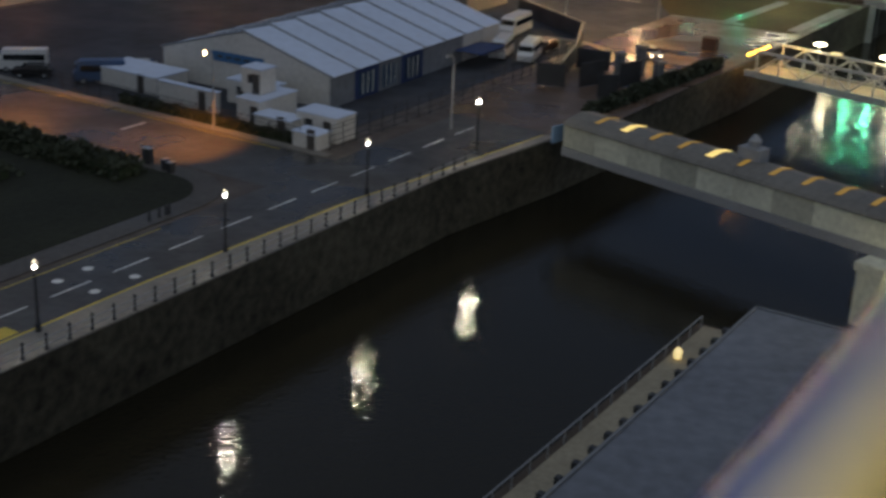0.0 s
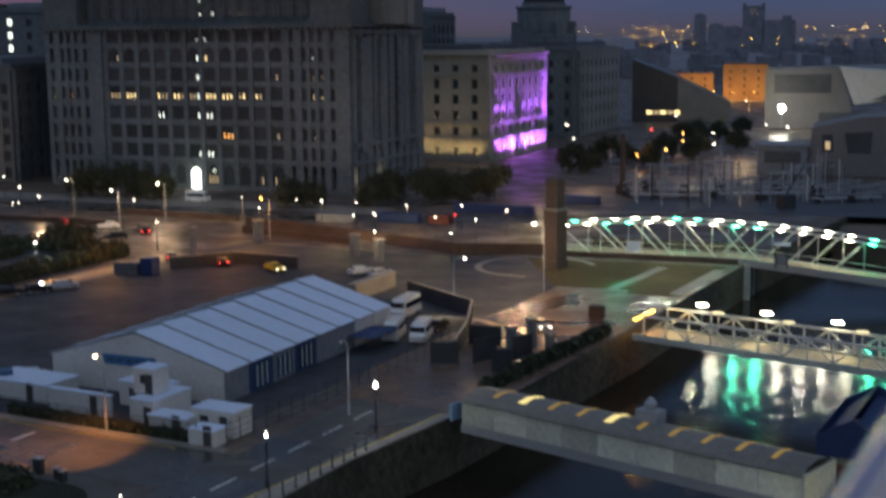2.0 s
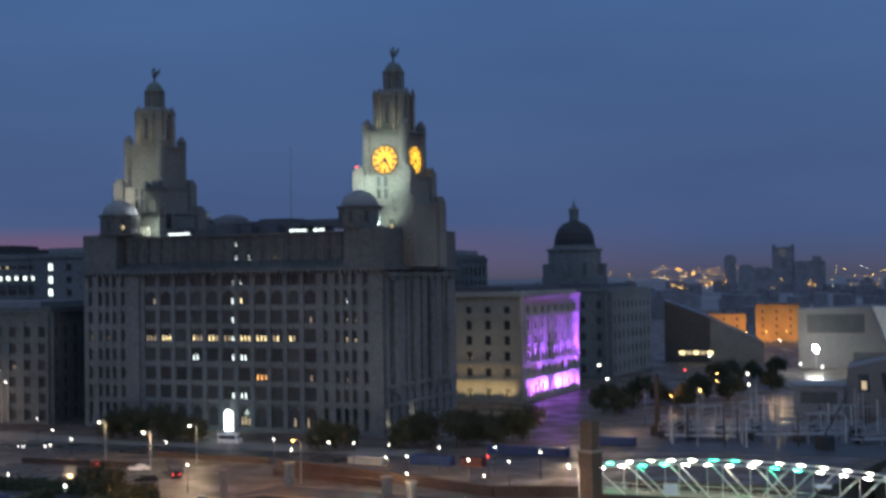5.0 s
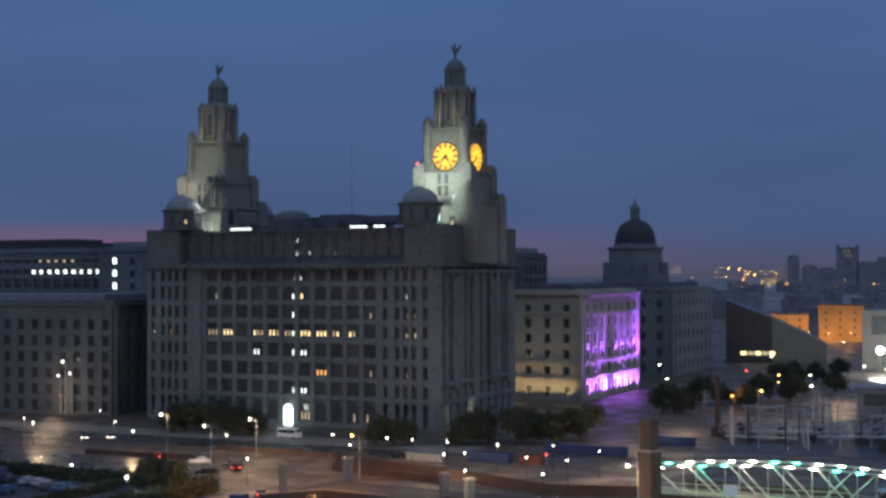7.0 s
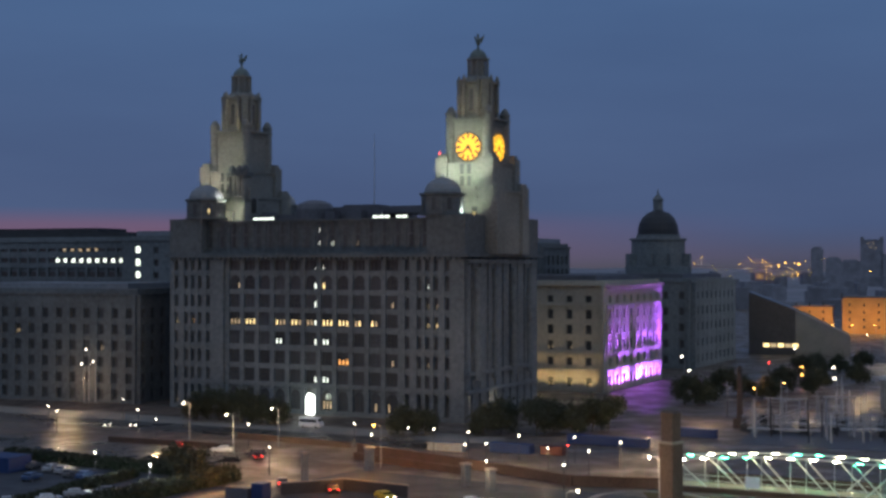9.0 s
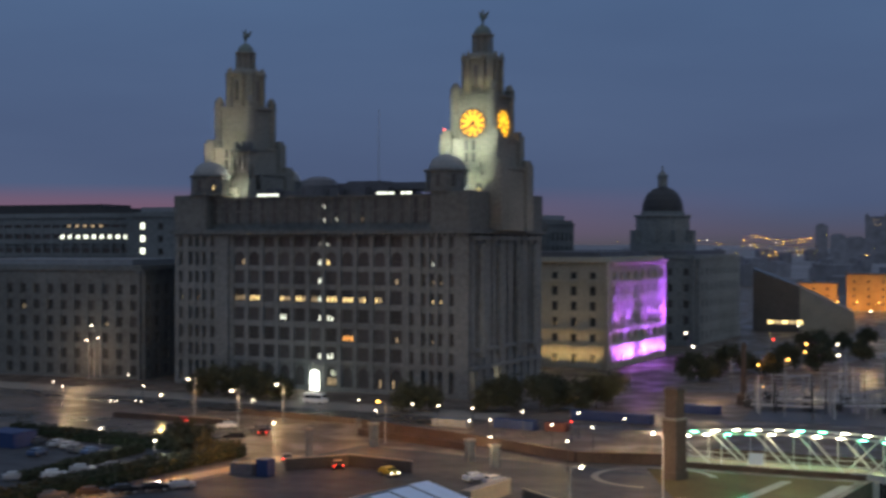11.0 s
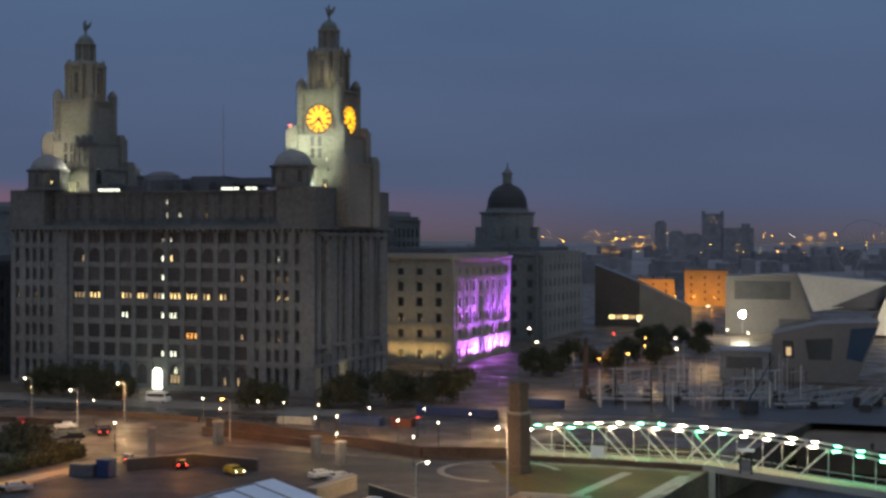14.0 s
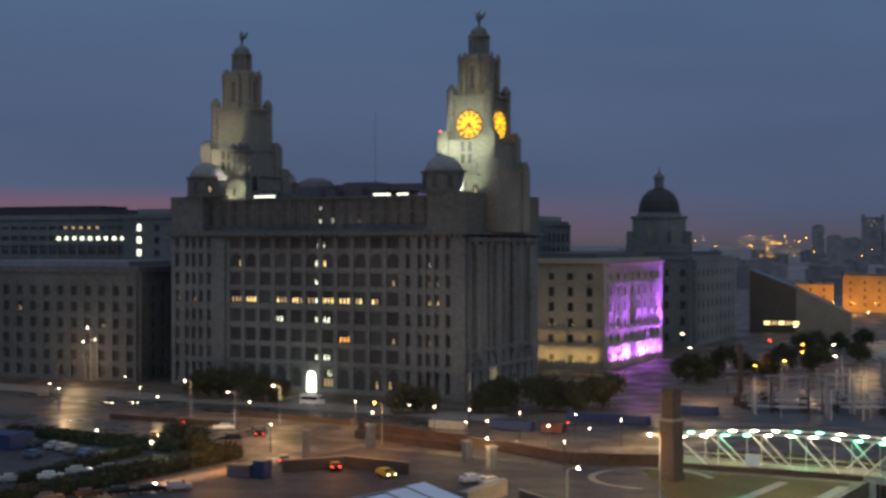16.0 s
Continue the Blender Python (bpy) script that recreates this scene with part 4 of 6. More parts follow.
            quad(bm, [(r * math.sin(a), -0.32, r * math.cos(a)) for r, a in ((3.4, a0), (3.75, a0), (3.75, a1), (3.4, a1))])
        for k in range(12):
            a = 2 * math.pi * k / 12
            quad(bm, [((r * math.sin(a) + w * math.cos(a)), -0.32, (r * math.cos(a) - w * math.sin(a))) for r, w in ((2.15, -0.2), (3.3, -0.34), (3.3, 0.34), (2.15, 0.2))])
        part("dial_ring", bm, "steel_dark", face)
        for name, ang, ln, w in (("hour_hand", 143, 1.9, 0.42), ("minute_hand", 228, 2.9, 0.34)):
            a = radians(ang)
            bm = B()
            quad(bm, [(r * math.sin(a) + o * math.cos(a), -0.36, r * math.cos(a) - o * math.sin(a)) for r, o in ((-0.5, -w), (ln, -w * 0.4), (ln, w * 0.4), (-0.5, w))])
            part(name, bm, "steel_dark", face)
bm = B()
lathe(bm, [(2.6, 49.9), (2.6, 52.6), (2.2, 54.0), (1.2, 55.0), (0.2, 55.3)], 14, -26.5, 16.0)
part("dome", bm, "lead_dome", liver, "pale little roof dome in floodlight")
part("mast", one(tube, (4, 4, 51), (4, 4, 74), 0.14, 0.05, 6), "steel_grey", liver, "thin aerial mast on the roof")
b = part("beacon", one(lathe, [(0.1, 66.4), (0.25, 66.7), (0.1, 67.0)], 8), "lamp_red", liver, "small red warning light", place(29.6, -7.4))
# ---- other buildings ----
def block(name, label, m, sx, sy, h, rows, bays_n, bays_w, material, win, roof_mat="slate", lit=(), cornice=0.8, shift=0.0):
    """A block whose near corner is the thing's origin: its long front faces -y and runs to -x, its side faces +x and runs to +y."""
    b = thing(name, m, label, "building")
    bm = B()
    box(bm, -sx / 2, sy / 2, 0, sx - 0.9, sy - 0.9, h)
    part("wall", bm, material, b)
    z_rows = rows
    step, stw = sx / bays_n, sy / bays_w
    pier = mesh_of("pier", one(box, 0, 0, 0, step - win[4] - 0.2, 0.9, h), material)
    for k in range(bays_n + 1):
        part("pier", pier, None, b, "", place(-k * step - shift, 0.1))
    if shift:
        part("corner_pier", one(box, -shift / 2, 0.1, 0, shift, 0.9, h), material, b)
    pier = mesh_of("pier", one(box, 0, 0, 0, 0.9, stw - win[4] - 0.2, h), material)
    for k in range(bays_w + 1):
        part("pier", pier, None, b, "", place(-0.1, k * stw))
    z = 0.0
    for foot, head in z_rows + [(h, h)]:
        part("spandrel", one(box, -sx / 2, 0.16, z, sx, 0.84, foot - z), material, b)
        part("spandrel", one(box, -0.16, sy / 2, z, 0.84, sy, foot - z), material, b)
        z = head
    bm = B()
    box(bm, -sx / 2, sy / 2, h, sx + 2 * cornice, sy + 2 * cornice, 0.6)
    box(bm, -sx / 2, sy / 2, h + 0.6, sx + 0.2, sy + 0.2, 1.0)
    part("cornice", bm, material, b)
    part("roof", one(box, -sx / 2, sy / 2, h + 1.6, sx * 0.86, sy * 0.86, 1.6), roof_mat, b)
    for r, (foot, head) in enumerate(z_rows):
        for k in range(bays_n):
            window(win, b, place(-(k + 0.5) * step - shift, 0.3, foot), "lit_dim" if (0, r, k) in lit else "pane")
        for k in range(bays_w):
            window(win, b, place(-0.3, (k + 0.5) * sy / bays_w, foot, 90), "lit_white" if (1, r, k) in lit else "pane")
    return b


W_MID = window_mesh("sash", 1.8, 2.7)
W_WIDE = window_mesh("wide", 3.0, 1.7)
# the stone block behind, floodlit cream and violet
CUN = place(44.7, 407.7, 0, U_TURN)
cun = block("stone_block", "pale stone palazzo block floodlit cream and violet", CUN, 62, 52.5, 32.0,
            [(1.4, 4.8), (7.9, 10.3), (12.6, 15.3), (17.4, 20.1), (22.0, 24.8), (27.0, 29.0)], 10, 8, "portland", W_MID,
            lit={(0, 2, 1), (0, 2, 2), (0, 0, 0), (0, 0, 1), (0, 0, 2)}, cornice=1.4, shift=2.2)
for z in (6.4, 11.2, 25.8):
    part("string_course", one(box, -31, 0, z, 62.6, 1.5, 0.6), "portland", cun)
    part("string_course", one(box, 0, 26.25, z, 1.5, 53.1, 0.6), "portland", cun)
# giant pilasters of the river front
for k in range(9):
    for z0, z1 in ((0, 6.4), (11.8, 25.8)):
        part("pilaster", one(box, 0.5, min(51.9, max(0.6, 6.56 * k)), z0, 0.5, 1.3, z1 - z0), "portland", cun)
bracket = mesh_of("bracket", one(box, 0, 0, 0, 1.2, 0.6, 1.0), "portland")
for k in range(36):
    part("bracket", bracket, None, cun, "", place(0.75, 0.8 + 1.46 * k, 31.0))
# the domed dock office
port = block("domed_building", "pale stone office building with a great dark dome", place(86, 500, 0, U_TURN), 56, 62, 32, [(2, 5), (8, 11), (14, 17), (20, 23), (26, 28.5)], 9, 10,
             "stone", W_MID)
bm = B()
lathe(bm, [(13, 33), (13, 38), (10.5, 38.2), (10.5, 48), (11.2, 48.2), (11.2, 49.0), (8.6, 49.2), (8.6, 50.5)], 24, -22.0, 31)
part("drum", bm, "stone", port)
for k in range(8):
    a = 2 * math.pi * k / 8
    part("buttress", one(box, -22.0 + 11.5 * math.cos(a), 31 + 11.5 * math.sin(a), 33, 3.0, 3.0, 10, math.degrees(a)), "stone", port)
bm = B()
lathe(bm, [(8.1, 50.5), (8.0, 52.5), (7.4, 55.0), (6.2, 57.3), (4.4, 59.0), (2.2, 60.0), (1.8, 60.2)], 28, -22.0, 31)
part("dome", bm, "dark_dome", port, "great dark ribbed dome")
bm = B()
lathe(bm, [(1.9, 60.0), (1.9, 64.0), (2.3, 64.1), (2.2, 64.6), (1.3, 65.6), (0.4, 66.6), (0.15, 68.6)], 12, -22.0, 31)
part("lantern", bm, "stone", port)
# offices inland
off = block("office_building", "grey concrete office building with rows of windows", place(-88, 372, 0, U_TURN + 6), 60, 30, 30,
            [(1, 3.8), (5.5, 8.2), (10, 12.7), (14.5, 17.2), (19, 21.7), (23.5, 26.2)], 13, 6, "stone_dark", W_MID, "felt", lit={(0, 3, 2), (0, 4, 8), (1, 2, 4)})
off2 = block("office_building", "low brown office building beside the towers", place(-86, 395, 0, U_TURN), 28, 30, 26, [(1, 4), (6, 8.7), (11, 13.7), (16, 18.7), (21, 23.7)], 8, 5, "brick", W_MID, "felt")
off3 = block("glass_office", "glazed office block with a lit top floor", place(-104, 440, 0, U_TURN + 4), 80, 40, 46,
             [(30, 33), (34.4, 37.4), (39.0, 40.7), (42.8, 43.8)], 20, 8, "stone", W_WIDE, "steel_dark")
for k in range(9):
    part("lit_window", one(box, -6 - 3.2 * k, -0.3, 39.2, 1.1, 0.3, 1.2), "lit_white", off3, "brightly lit top-floor window")
for k in range(5):
    part("lit_window", one(box, -16 - 3.2 * k, -0.3, 43.0, 0.9, 0.3, 0.7), "lit_dim", off3)
part("plant_room", one(box, -46, 18, 47.5, 46, 16, 3.4), "steel_dark", off3)
twr = block("office_tower", "plain narrow tower with a lit stair", place(-85.5, 425, 0, U_TURN), 22, 24, 46, [(34, 36), (38, 40), (42, 44)], 3, 3, "stone", W_MID, "felt")
for z in (34.2, 38.2, 42.2):
    part("lit_window", one(box, -18.3, -0.2, z, 1.3, 0.3, 2.0), "lit_white", twr, "white-lit stair window")
off4 = block("office_block", "dark flat-roofed office block behind the clock tower", place(27.5, 443, 0, U_TURN), 30, 24, 44, [(34, 37), (38.5, 41.5)], 8, 6, "stone_dark", W_MID, "felt")
# ---- pier head, museum and the far town ----
wedge = thing("black_building", place(126.2, 586.6, 0, -14), "black granite apartment block with a sloping roof", "building")
for prof, m_, l_ in (([(0, 0), (19.5, 0), (19.5, 19.4), (0, 27)], "black_glass", "black polished granite end"),
                     ([(19.5, 0), (42, 0), (42, 8.6), (19.5, 19.2)], "roof_tan", "greyer sloping wing")):
    bm = B()
    for y in (0.3 if m_ == "roof_tan" else 0, 30):
        quad(bm, [(x, y, z) for x, z in prof])
    for (xa, za), (xb, zb) in zip(prof, prof[1:] + prof[:1]):
        y0 = 0.3 if m_ == "roof_tan" else 0
        quad(bm, [(xa, y0, za), (xb, y0, zb), (xb, 30, zb), (xa, 30, za)])
    bmesh.ops.remove_doubles(bm, verts=bm.verts, dist=0.01)
    part("wall", bm, m_, wedge, l_)
for k in range(5):
    part("lit_window", one(box, 7.4 + 3.0 * k, -0.15, 3.4, 2.4, 0.3, 1.5), "lit_dim" if k % 2 else "lit_warm", wedge, "lit ground-floor window")

mus = thing("museum", place(168.7, 534.0, 0, -19.5), "white angular stone museum with great dark windows", "building")
bm = B()
quad_pts = [(0, 23.5), (28, 24.5), (33, 9.5), (33, 0.0), (0, 0.0)]
for y in (0, 26):
    quad(bm, [(x, y, z) for x, z in quad_pts])
for k in range(5):
    j = (k + 1) % 5
    quad(bm, [(quad_pts[k][0], 0, quad_pts[k][1]), (quad_pts[j][0], 0, quad_pts[j][1]), (quad_pts[j][0], 26, quad_pts[j][1]), (quad_pts[k][0], 26, quad_pts[k][1])])
bmesh.ops.remove_doubles(bm, verts=bm.verts, dist=0.01)
# wall in the shade-darkened tone; canopy and wing below in the lit one
part("wall", bm, "shaded_stone", mus)
part("window", one(box, 14.5, -0.05, 14.2, 22.0, 0.6, 7.4), "pane", mus, "huge dark picture window")
part("window", one(box, 34, -0.6, 1.0, 26.0, 0.8, 5.5), "pane", mus, "dark ground-floor glazing")
bm = B()
prism_pts = [(28.5, 24.3), (63, 21.3), (46, 11.5), (34.2, 9.6)]
for y in (-2, 22):
    quad(bm, [(x, y, z) for x, z in prism_pts])
for k in range(4):
    j = (k + 1) % 4
    quad(bm, [(prism_pts[k][0], -2, prism_pts[k][1]), (prism_pts[j][0], -2, prism_pts[j][1]), (prism_pts[j][0], 22, prism_pts[j][1]), (prism_pts[k][0], 22, prism_pts[k][1])])
bmesh.ops.remove_doubles(bm, verts=bm.verts, dist=0.01)
part("canopy", bm, "lit_stone", mus, "white sloping stone wing")
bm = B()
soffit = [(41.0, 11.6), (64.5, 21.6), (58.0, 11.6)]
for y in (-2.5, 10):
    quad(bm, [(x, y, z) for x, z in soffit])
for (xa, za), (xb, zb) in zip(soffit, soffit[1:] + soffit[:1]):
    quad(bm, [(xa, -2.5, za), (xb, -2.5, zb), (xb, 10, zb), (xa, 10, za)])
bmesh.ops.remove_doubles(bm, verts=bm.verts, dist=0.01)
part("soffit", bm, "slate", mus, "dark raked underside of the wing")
bm = B()
wing_pts = [(57.0, 1.0), (58.5, 8.0), (61.0, 15.0), (66.5, 22.3), (86, 25.0), (86, 0.0)]
for y in (-6, 20):
    quad(bm, [(x, y, z) for x, z in wing_pts])
for (xa, za), (xb, zb) in zip(wing_pts, wing_pts[1:] + wing_pts[:1]):
    quad(bm, [(xa, -6, za), (xb, -6, zb), (xb, 20, zb), (xa, 20, za)])
bmesh.ops.remove_doubles(bm, verts=bm.verts, dist=0.01)
part("wing", bm, "lit_stone", mus, "white raked end wing")
lamp("floodlight", (228.0, 492.0, 5.0), 7000, (1.0, 0.95, 0.8), 0.4)
part("hall_window", one(box, 52, -0.4, 10.2, 22.0, 0.5, 2.2), "pane", mus, "dark glazing under the canopy")
lamp("floodlight", (166.8, 511.0, 9.0), 1500, (1.0, 0.97, 0.85), 0.4)
part("flood_head", one(lathe, [(0.25, 7.7), (0.8, 8.1), (1.1, 8.6), (1.1, 9.4), (0.8, 9.9), (0.25, 10.3)], 16), "flood",
     thing("street_lamp", place(168.8, 512.9), "tall floodlight mast shining brightly white", "street lamp"))
part("post", one(tube, (0, 0, 0), (0, 0, 8.4), 0.14, 0.09), "steel_grey", bpy.data.objects["flood_head"].parent)

ferry = thing("ferry_terminal", place(125.3, 353.4, 0, -21), "white angular ferry terminal building with dark windows", "building")
bm = B()
for y, o in ((0, 0), (20, 2)):
    quad(bm, [(-1.5, y, 0), (21, y, 0), (27, y, 16.2), (12, y, 15.6), (-0.5, y, 12.8)])
bm.verts.ensure_lookup_table()
a, b = list(bm.verts)[:5], list(bm.verts)[5:]
for k in range(5):
    bm.faces.new((a[k], a[(k + 1) % 5], b[(k + 1) % 5], b[k]))
part("wall", bm, "shaded_stone", ferry)
for pts, m_, l_ in (([(2.2, 6.3), (5.2, 6.3), (4.8, 11.0), (2.0, 11.0)], "pane", "tilted dark window"),
                    ([(8.8, 6.0), (14.6, 6.0), (15.0, 11.8), (7.8, 11.4)], "pane", "large dark tilted window")):
    bm = B()
    for y in (-0.06, 0.3):
        quad(bm, [(x, y, z) for x, z in pts])
    part("window", bm, m_, ferry, l_)
bm = B()
box(bm, -8, 6, 0, 13, 14, 7.6)
box(bm, -8, 6, 7.6, 14, 15, 0.5)
part("annexe", bm, "felt", ferry)
part("window", one(box, -8, -1.0, 3.2, 9.5, 0.3, 3.2), "pane", ferry)
bm = B()
for y in (-0.06, 0.3):
    quad(bm, [(x, y, z) for x, z in ((18.4, 6.5), (22.4, 5.6), (26.2, 15.0), (19.6, 14.4))])
part("window", bm, "blue_pane", ferry, "bluish glazed end bay")
part("lit_pane", one(box, 3.6, -0.25, 7.0, 1.3, 0.2, 2.2), "lit_dim", ferry, "lit yellow pane")

for x, y, w, h in ((218.4, 769.6, 25, 20.5), (190, 777, 24, 15.2)):
    wh = thing("warehouse", place(x, y, 0, -17), "old brick dock warehouse lit orange by lamps", "building")
    part("wall", one(box, w / 2, 12, 0, w, 24, h), "sandy_brick", wh)
    part("roof", one(box, w / 2, 12, h, w + 0.8, 24.8, 0.6), "slate", wh)
    for c in range(3):
        for r in range(4):
            part("window", one(box, 4 + c * w / 3.2, -0.02, 3 + 4.2 * r, 1.0, 0.3, 1.7), "pane", wh)
    for k in range(3):
        lamp("street_light", (x + 3 + 9 * k, y - 12 - 3 * k, 6.0), 2000, (1.0, 0.45, 0.11), 0.4)
# far land with its lamps
bm = B()
cols = 90
rows_far = []
for j in range(7):
    d = 1500 + j * 480
    row = []
    for i in range(cols + 1):
        az = radians(-34 + 78 * i / cols)
        h = max(0.0, (j - 1) * 7.5) * (0.75 + 0.5 * noise.noise((i * 0.12, j * 0.4, 3.0))) + 5 * noise.noise((i * 0.6, j * 0.7, 8.0)) * (j > 1)
        row.append(bm.verts.new((d * math.sin(az), d * math.cos(az), max(0.2, h))))
    rows_far.append(row)
for a, b in zip(rows_far, rows_far[1:]):
    for i in range(cols):
        bm.faces.new((a[i], a[i + 1], b[i + 1], b[i]))
tagged(part("backdrop", bm, "far", None, "dark distant hills beyond the town"), "", "", "", "structure")
rng = random.Random(4)
bm = B()
for k in range(420):
    az, d = radians(rng.uniform(-34, 40)), rng.uniform(800, 3600)
    w, h = rng.uniform(12, 45), rng.uniform(6, 15)
    if 8 < math.degrees(az) < 22 and d < 1100:
        continue
    box(bm, d * math.sin(az), d * math.cos(az), 0, w, rng.uniform(10, 20), h + d * 0.004, rng.uniform(0, 90))
tagged(part("far_town", bm, "far", None, "dark roofs of the distant town"), "", "town", "", "stuff")
warm, cool = B(), B()
for k in range(190):
    az = rng.gauss(13.5, 0.75) if k < 55 else rng.gauss(20.0, 1.1) if k < 90 else rng.gauss(24, 2.5) if k < 125 else rng.gauss(10.5, 1.2) if k < 140 else rng.uniform(5.5, 34)
    d, up = rng.uniform(1500, 3300), rng.uniform(-0.0085, 0.0035) if k % 4 else rng.uniform(0.002, 0.007)
    z = EYE_Z + d * up
    if z < 7 or k % 5 == 3:
        continue
    bmesh.ops.create_icosphere(cool if rng.random() < 0.08 else warm, subdivisions=1, radius=rng.uniform(0.24, 0.52) * d / 2200,
                               matrix=Matrix.Translation((d * math.sin(radians(az)), d * math.cos(radians(az)), z)))
tagged(part("far_lamps", warm, "far_lamp", None, "orange street lamps of the distant town"), "", "lamps", "", "stuff")
tagged(part("far_lamps", cool, "lamp_white", None, "white lamps of the distant town"), "", "lamps", "", "stuff")
cat = thing("cathedral", place(760, 2486, 0, -17), "distant massive dark cathedral tower on the skyline", "building")
bm = B()
box(bm, 0, 0, 0, 40, 40, 88)
for x in (-17, 17):
    box(bm, x, 0, 88, 6, 30, 5)
box(bm, 45, 0, 0, 60, 40, 62)
box(bm, 60, 0, 62, 16, 16, 8)
part("tower", bm, "far", cat)
for k in range(4):
    part("lit_window", one(box, -6 + 4 * k, -20.3, 80 - (k % 2) * 8, 1.2, 0.5, 2.5), "lit_dim", cat)
for x, y, w, h in ((513, 1933, 17, 64), (560, 1925, 24, 46), (610, 2200, 24, 52), (-560, 1800, 30, 60), (690, 2380, 40, 48)):
    tb = thing("tower_block", place(x, y, 0, -15), "distant dark tower block on the skyline", "building")
    part("wall", one(box, 0, 0, 0, w, w, h), "far", tb)
    part("roof", one(box, 0, 0, h, w * 0.6, w * 0.5, 2.5), "far", tb)
wheel = thing("ferris_wheel", place(586.5, 1380.6, 0, -23), "faint distant big wheel", "big wheel")
bm = B()
for k in range(40):
    a0, a1 = 2 * math.pi * k / 40, 2 * math.pi * (k + 1) / 40
    tube(bm, (29 * math.cos(a0), 0, 31 + 29 * math.sin(a0)), (29 * math.cos(a1), 0, 31 + 29 * math.sin(a1)), 0.35, None, 5)
part("rim", bm, "steel_grey", wheel)
for k in range(20):
    a0 = 2 * math.pi * k / 20
    part("spoke", one(tube, (0, 0, 31), (29 * math.cos(a0), 0, 31 + 29 * math.sin(a0)), 0.12, None, 4), "steel_grey", wheel)
for x in (-12, 12):
    part("leg", one(tube, (x, 2, 0), (0, 2, 31), 0.6, None, 6), "steel_grey", wheel)
# ---- bridges to the floating stages ----
BR_TURN = math.degrees(math.atan2(-0.714, 0.70))


BOW_TURN = math.degrees(math.atan2(-0.415, 0.91))


def bow_bridge():
    b = thing("arched_bridge", place(37.0, 229.5, 0, BOW_TURN), "white arched truss footbridge with white and green lamps", "bridge")
    width, step, n = 5.6, 3.6, 17
    top = lambda k: 6.55 - 3.2 * ((k - 22) / 35) ** 2
    deck = lambda k: 0.9 if k < 30 else 0.9 - (k - 30) * 0.10
    for y in (0.0, width):
        part("girder", one(box, 14, y, -0.95, 33, 0.5, 1.75), "brown_wall", b, "brown masonry side of the approach")
    for k in range(0, 64, 4):
        bm = B()
        quad(bm, [(k, 0.2, deck(k)), (k + 4, 0.2, deck(k + 4)), (k + 4, width - 0.2, deck(k + 4)), (k, width - 0.2, deck(k))])
        part("deck", bm, "beige", b)
        if k >= 28:
            for y in (0, width):
                bm = B()
                for o in (-0.12, 0.12):
                    quad(bm, [(k, y + o, deck(k) - 1.0), (k + 4, y + o, deck(k + 4) - 1.0), (k + 4, y + o, deck(k + 4) + 0.12), (k, y + o, deck(k) + 0.12)])
                part("edge_beam", bm, "steel_grey", b)
    for k in (29.5, 32):
        for y in (0.3, width - 0.3):
            part("pier", one(box, k, y, -8, 1.0, 1.0, 8.0), "concrete", b)
    for y in (0.0, width):
        odd = 1 if y else 0
        for i in range(n):
            x = i * step
            part("chord_piece", one(tube, (x, y, top(x)), (x + step, y, top(x + step)), 0.17, None, 8), "steel_white", b)
            if i % 2 == odd and (i or not odd):
                if i:
                    part("post", one(tube, (x, y, deck(x)), (x, y, top(x)), 0.075, None, 6), "steel_white", b)
                far = x + step * 1.45 if i < 9 else x - step * 1.45
                if i < 15:
                    part("diagonal", one(tube, (x, y, top(x)), (far, y, deck(far)), 0.13, None, 6), "steel_white", b)
            green = (i + 3 * odd) % 6 in (2, 3) and i < 10 or i > 13
            part("lamp", one(box, x + 1.2, y - 0.3, top(x + 1.2) - 0.06, 1.05, 0.16, 0.08), "lamp_green" if green else "bridge_lamp", b, "green lamp" if green else "white lamp")
            part("lens", one(quad, [(x + 1.2 + a, y - 0.3 + c, top(x + 1.2) - 0.1) for a, c in ((-0.5, -0.12), (0.5, -0.12), (0.5, 0.12), (-0.5, 0.12))]), "downlight_green" if green else "downlight", b)
        part("handrail", one(tube, (0, y, deck(0) + 1.1), (30, y, deck(30) + 1.1), 0.05, None, 6), "steel_white", b)
        part("handrail", one(tube, (30, y, deck(30) + 1.1), (62, y, deck(62) + 1.1), 0.05, None, 6), "steel_white", b)
    for i in range(1, n, 2):
        x = i * step
        part("cross_beam", one(tube, (x, 0, top(x)), (x, width, top(x)), 0.1, None, 6), "steel_white", b)
    for x in (36.6, 38.4):
        part("gate_post", one(box, x, -0.3, -0.2, 0.22, 0.3, 4.4), "steel_dark", b)
    part("gate_head", one(box, 37.6, -0.45, 3.5, 2.6, 0.5, 0.5), "white_sheet", b, "pale lamp box on the bridge gate")
    part("gate_panel", one(box, 37.5, -0.3, 0.3, 1.7, 0.12, 1.6), "felt", b)
    part("notice", one(box, 13.0, -0.35, 1.3, 2.4, 0.1, 1.9), "white_sheet", b, "pale notice board on the railing")
    return b


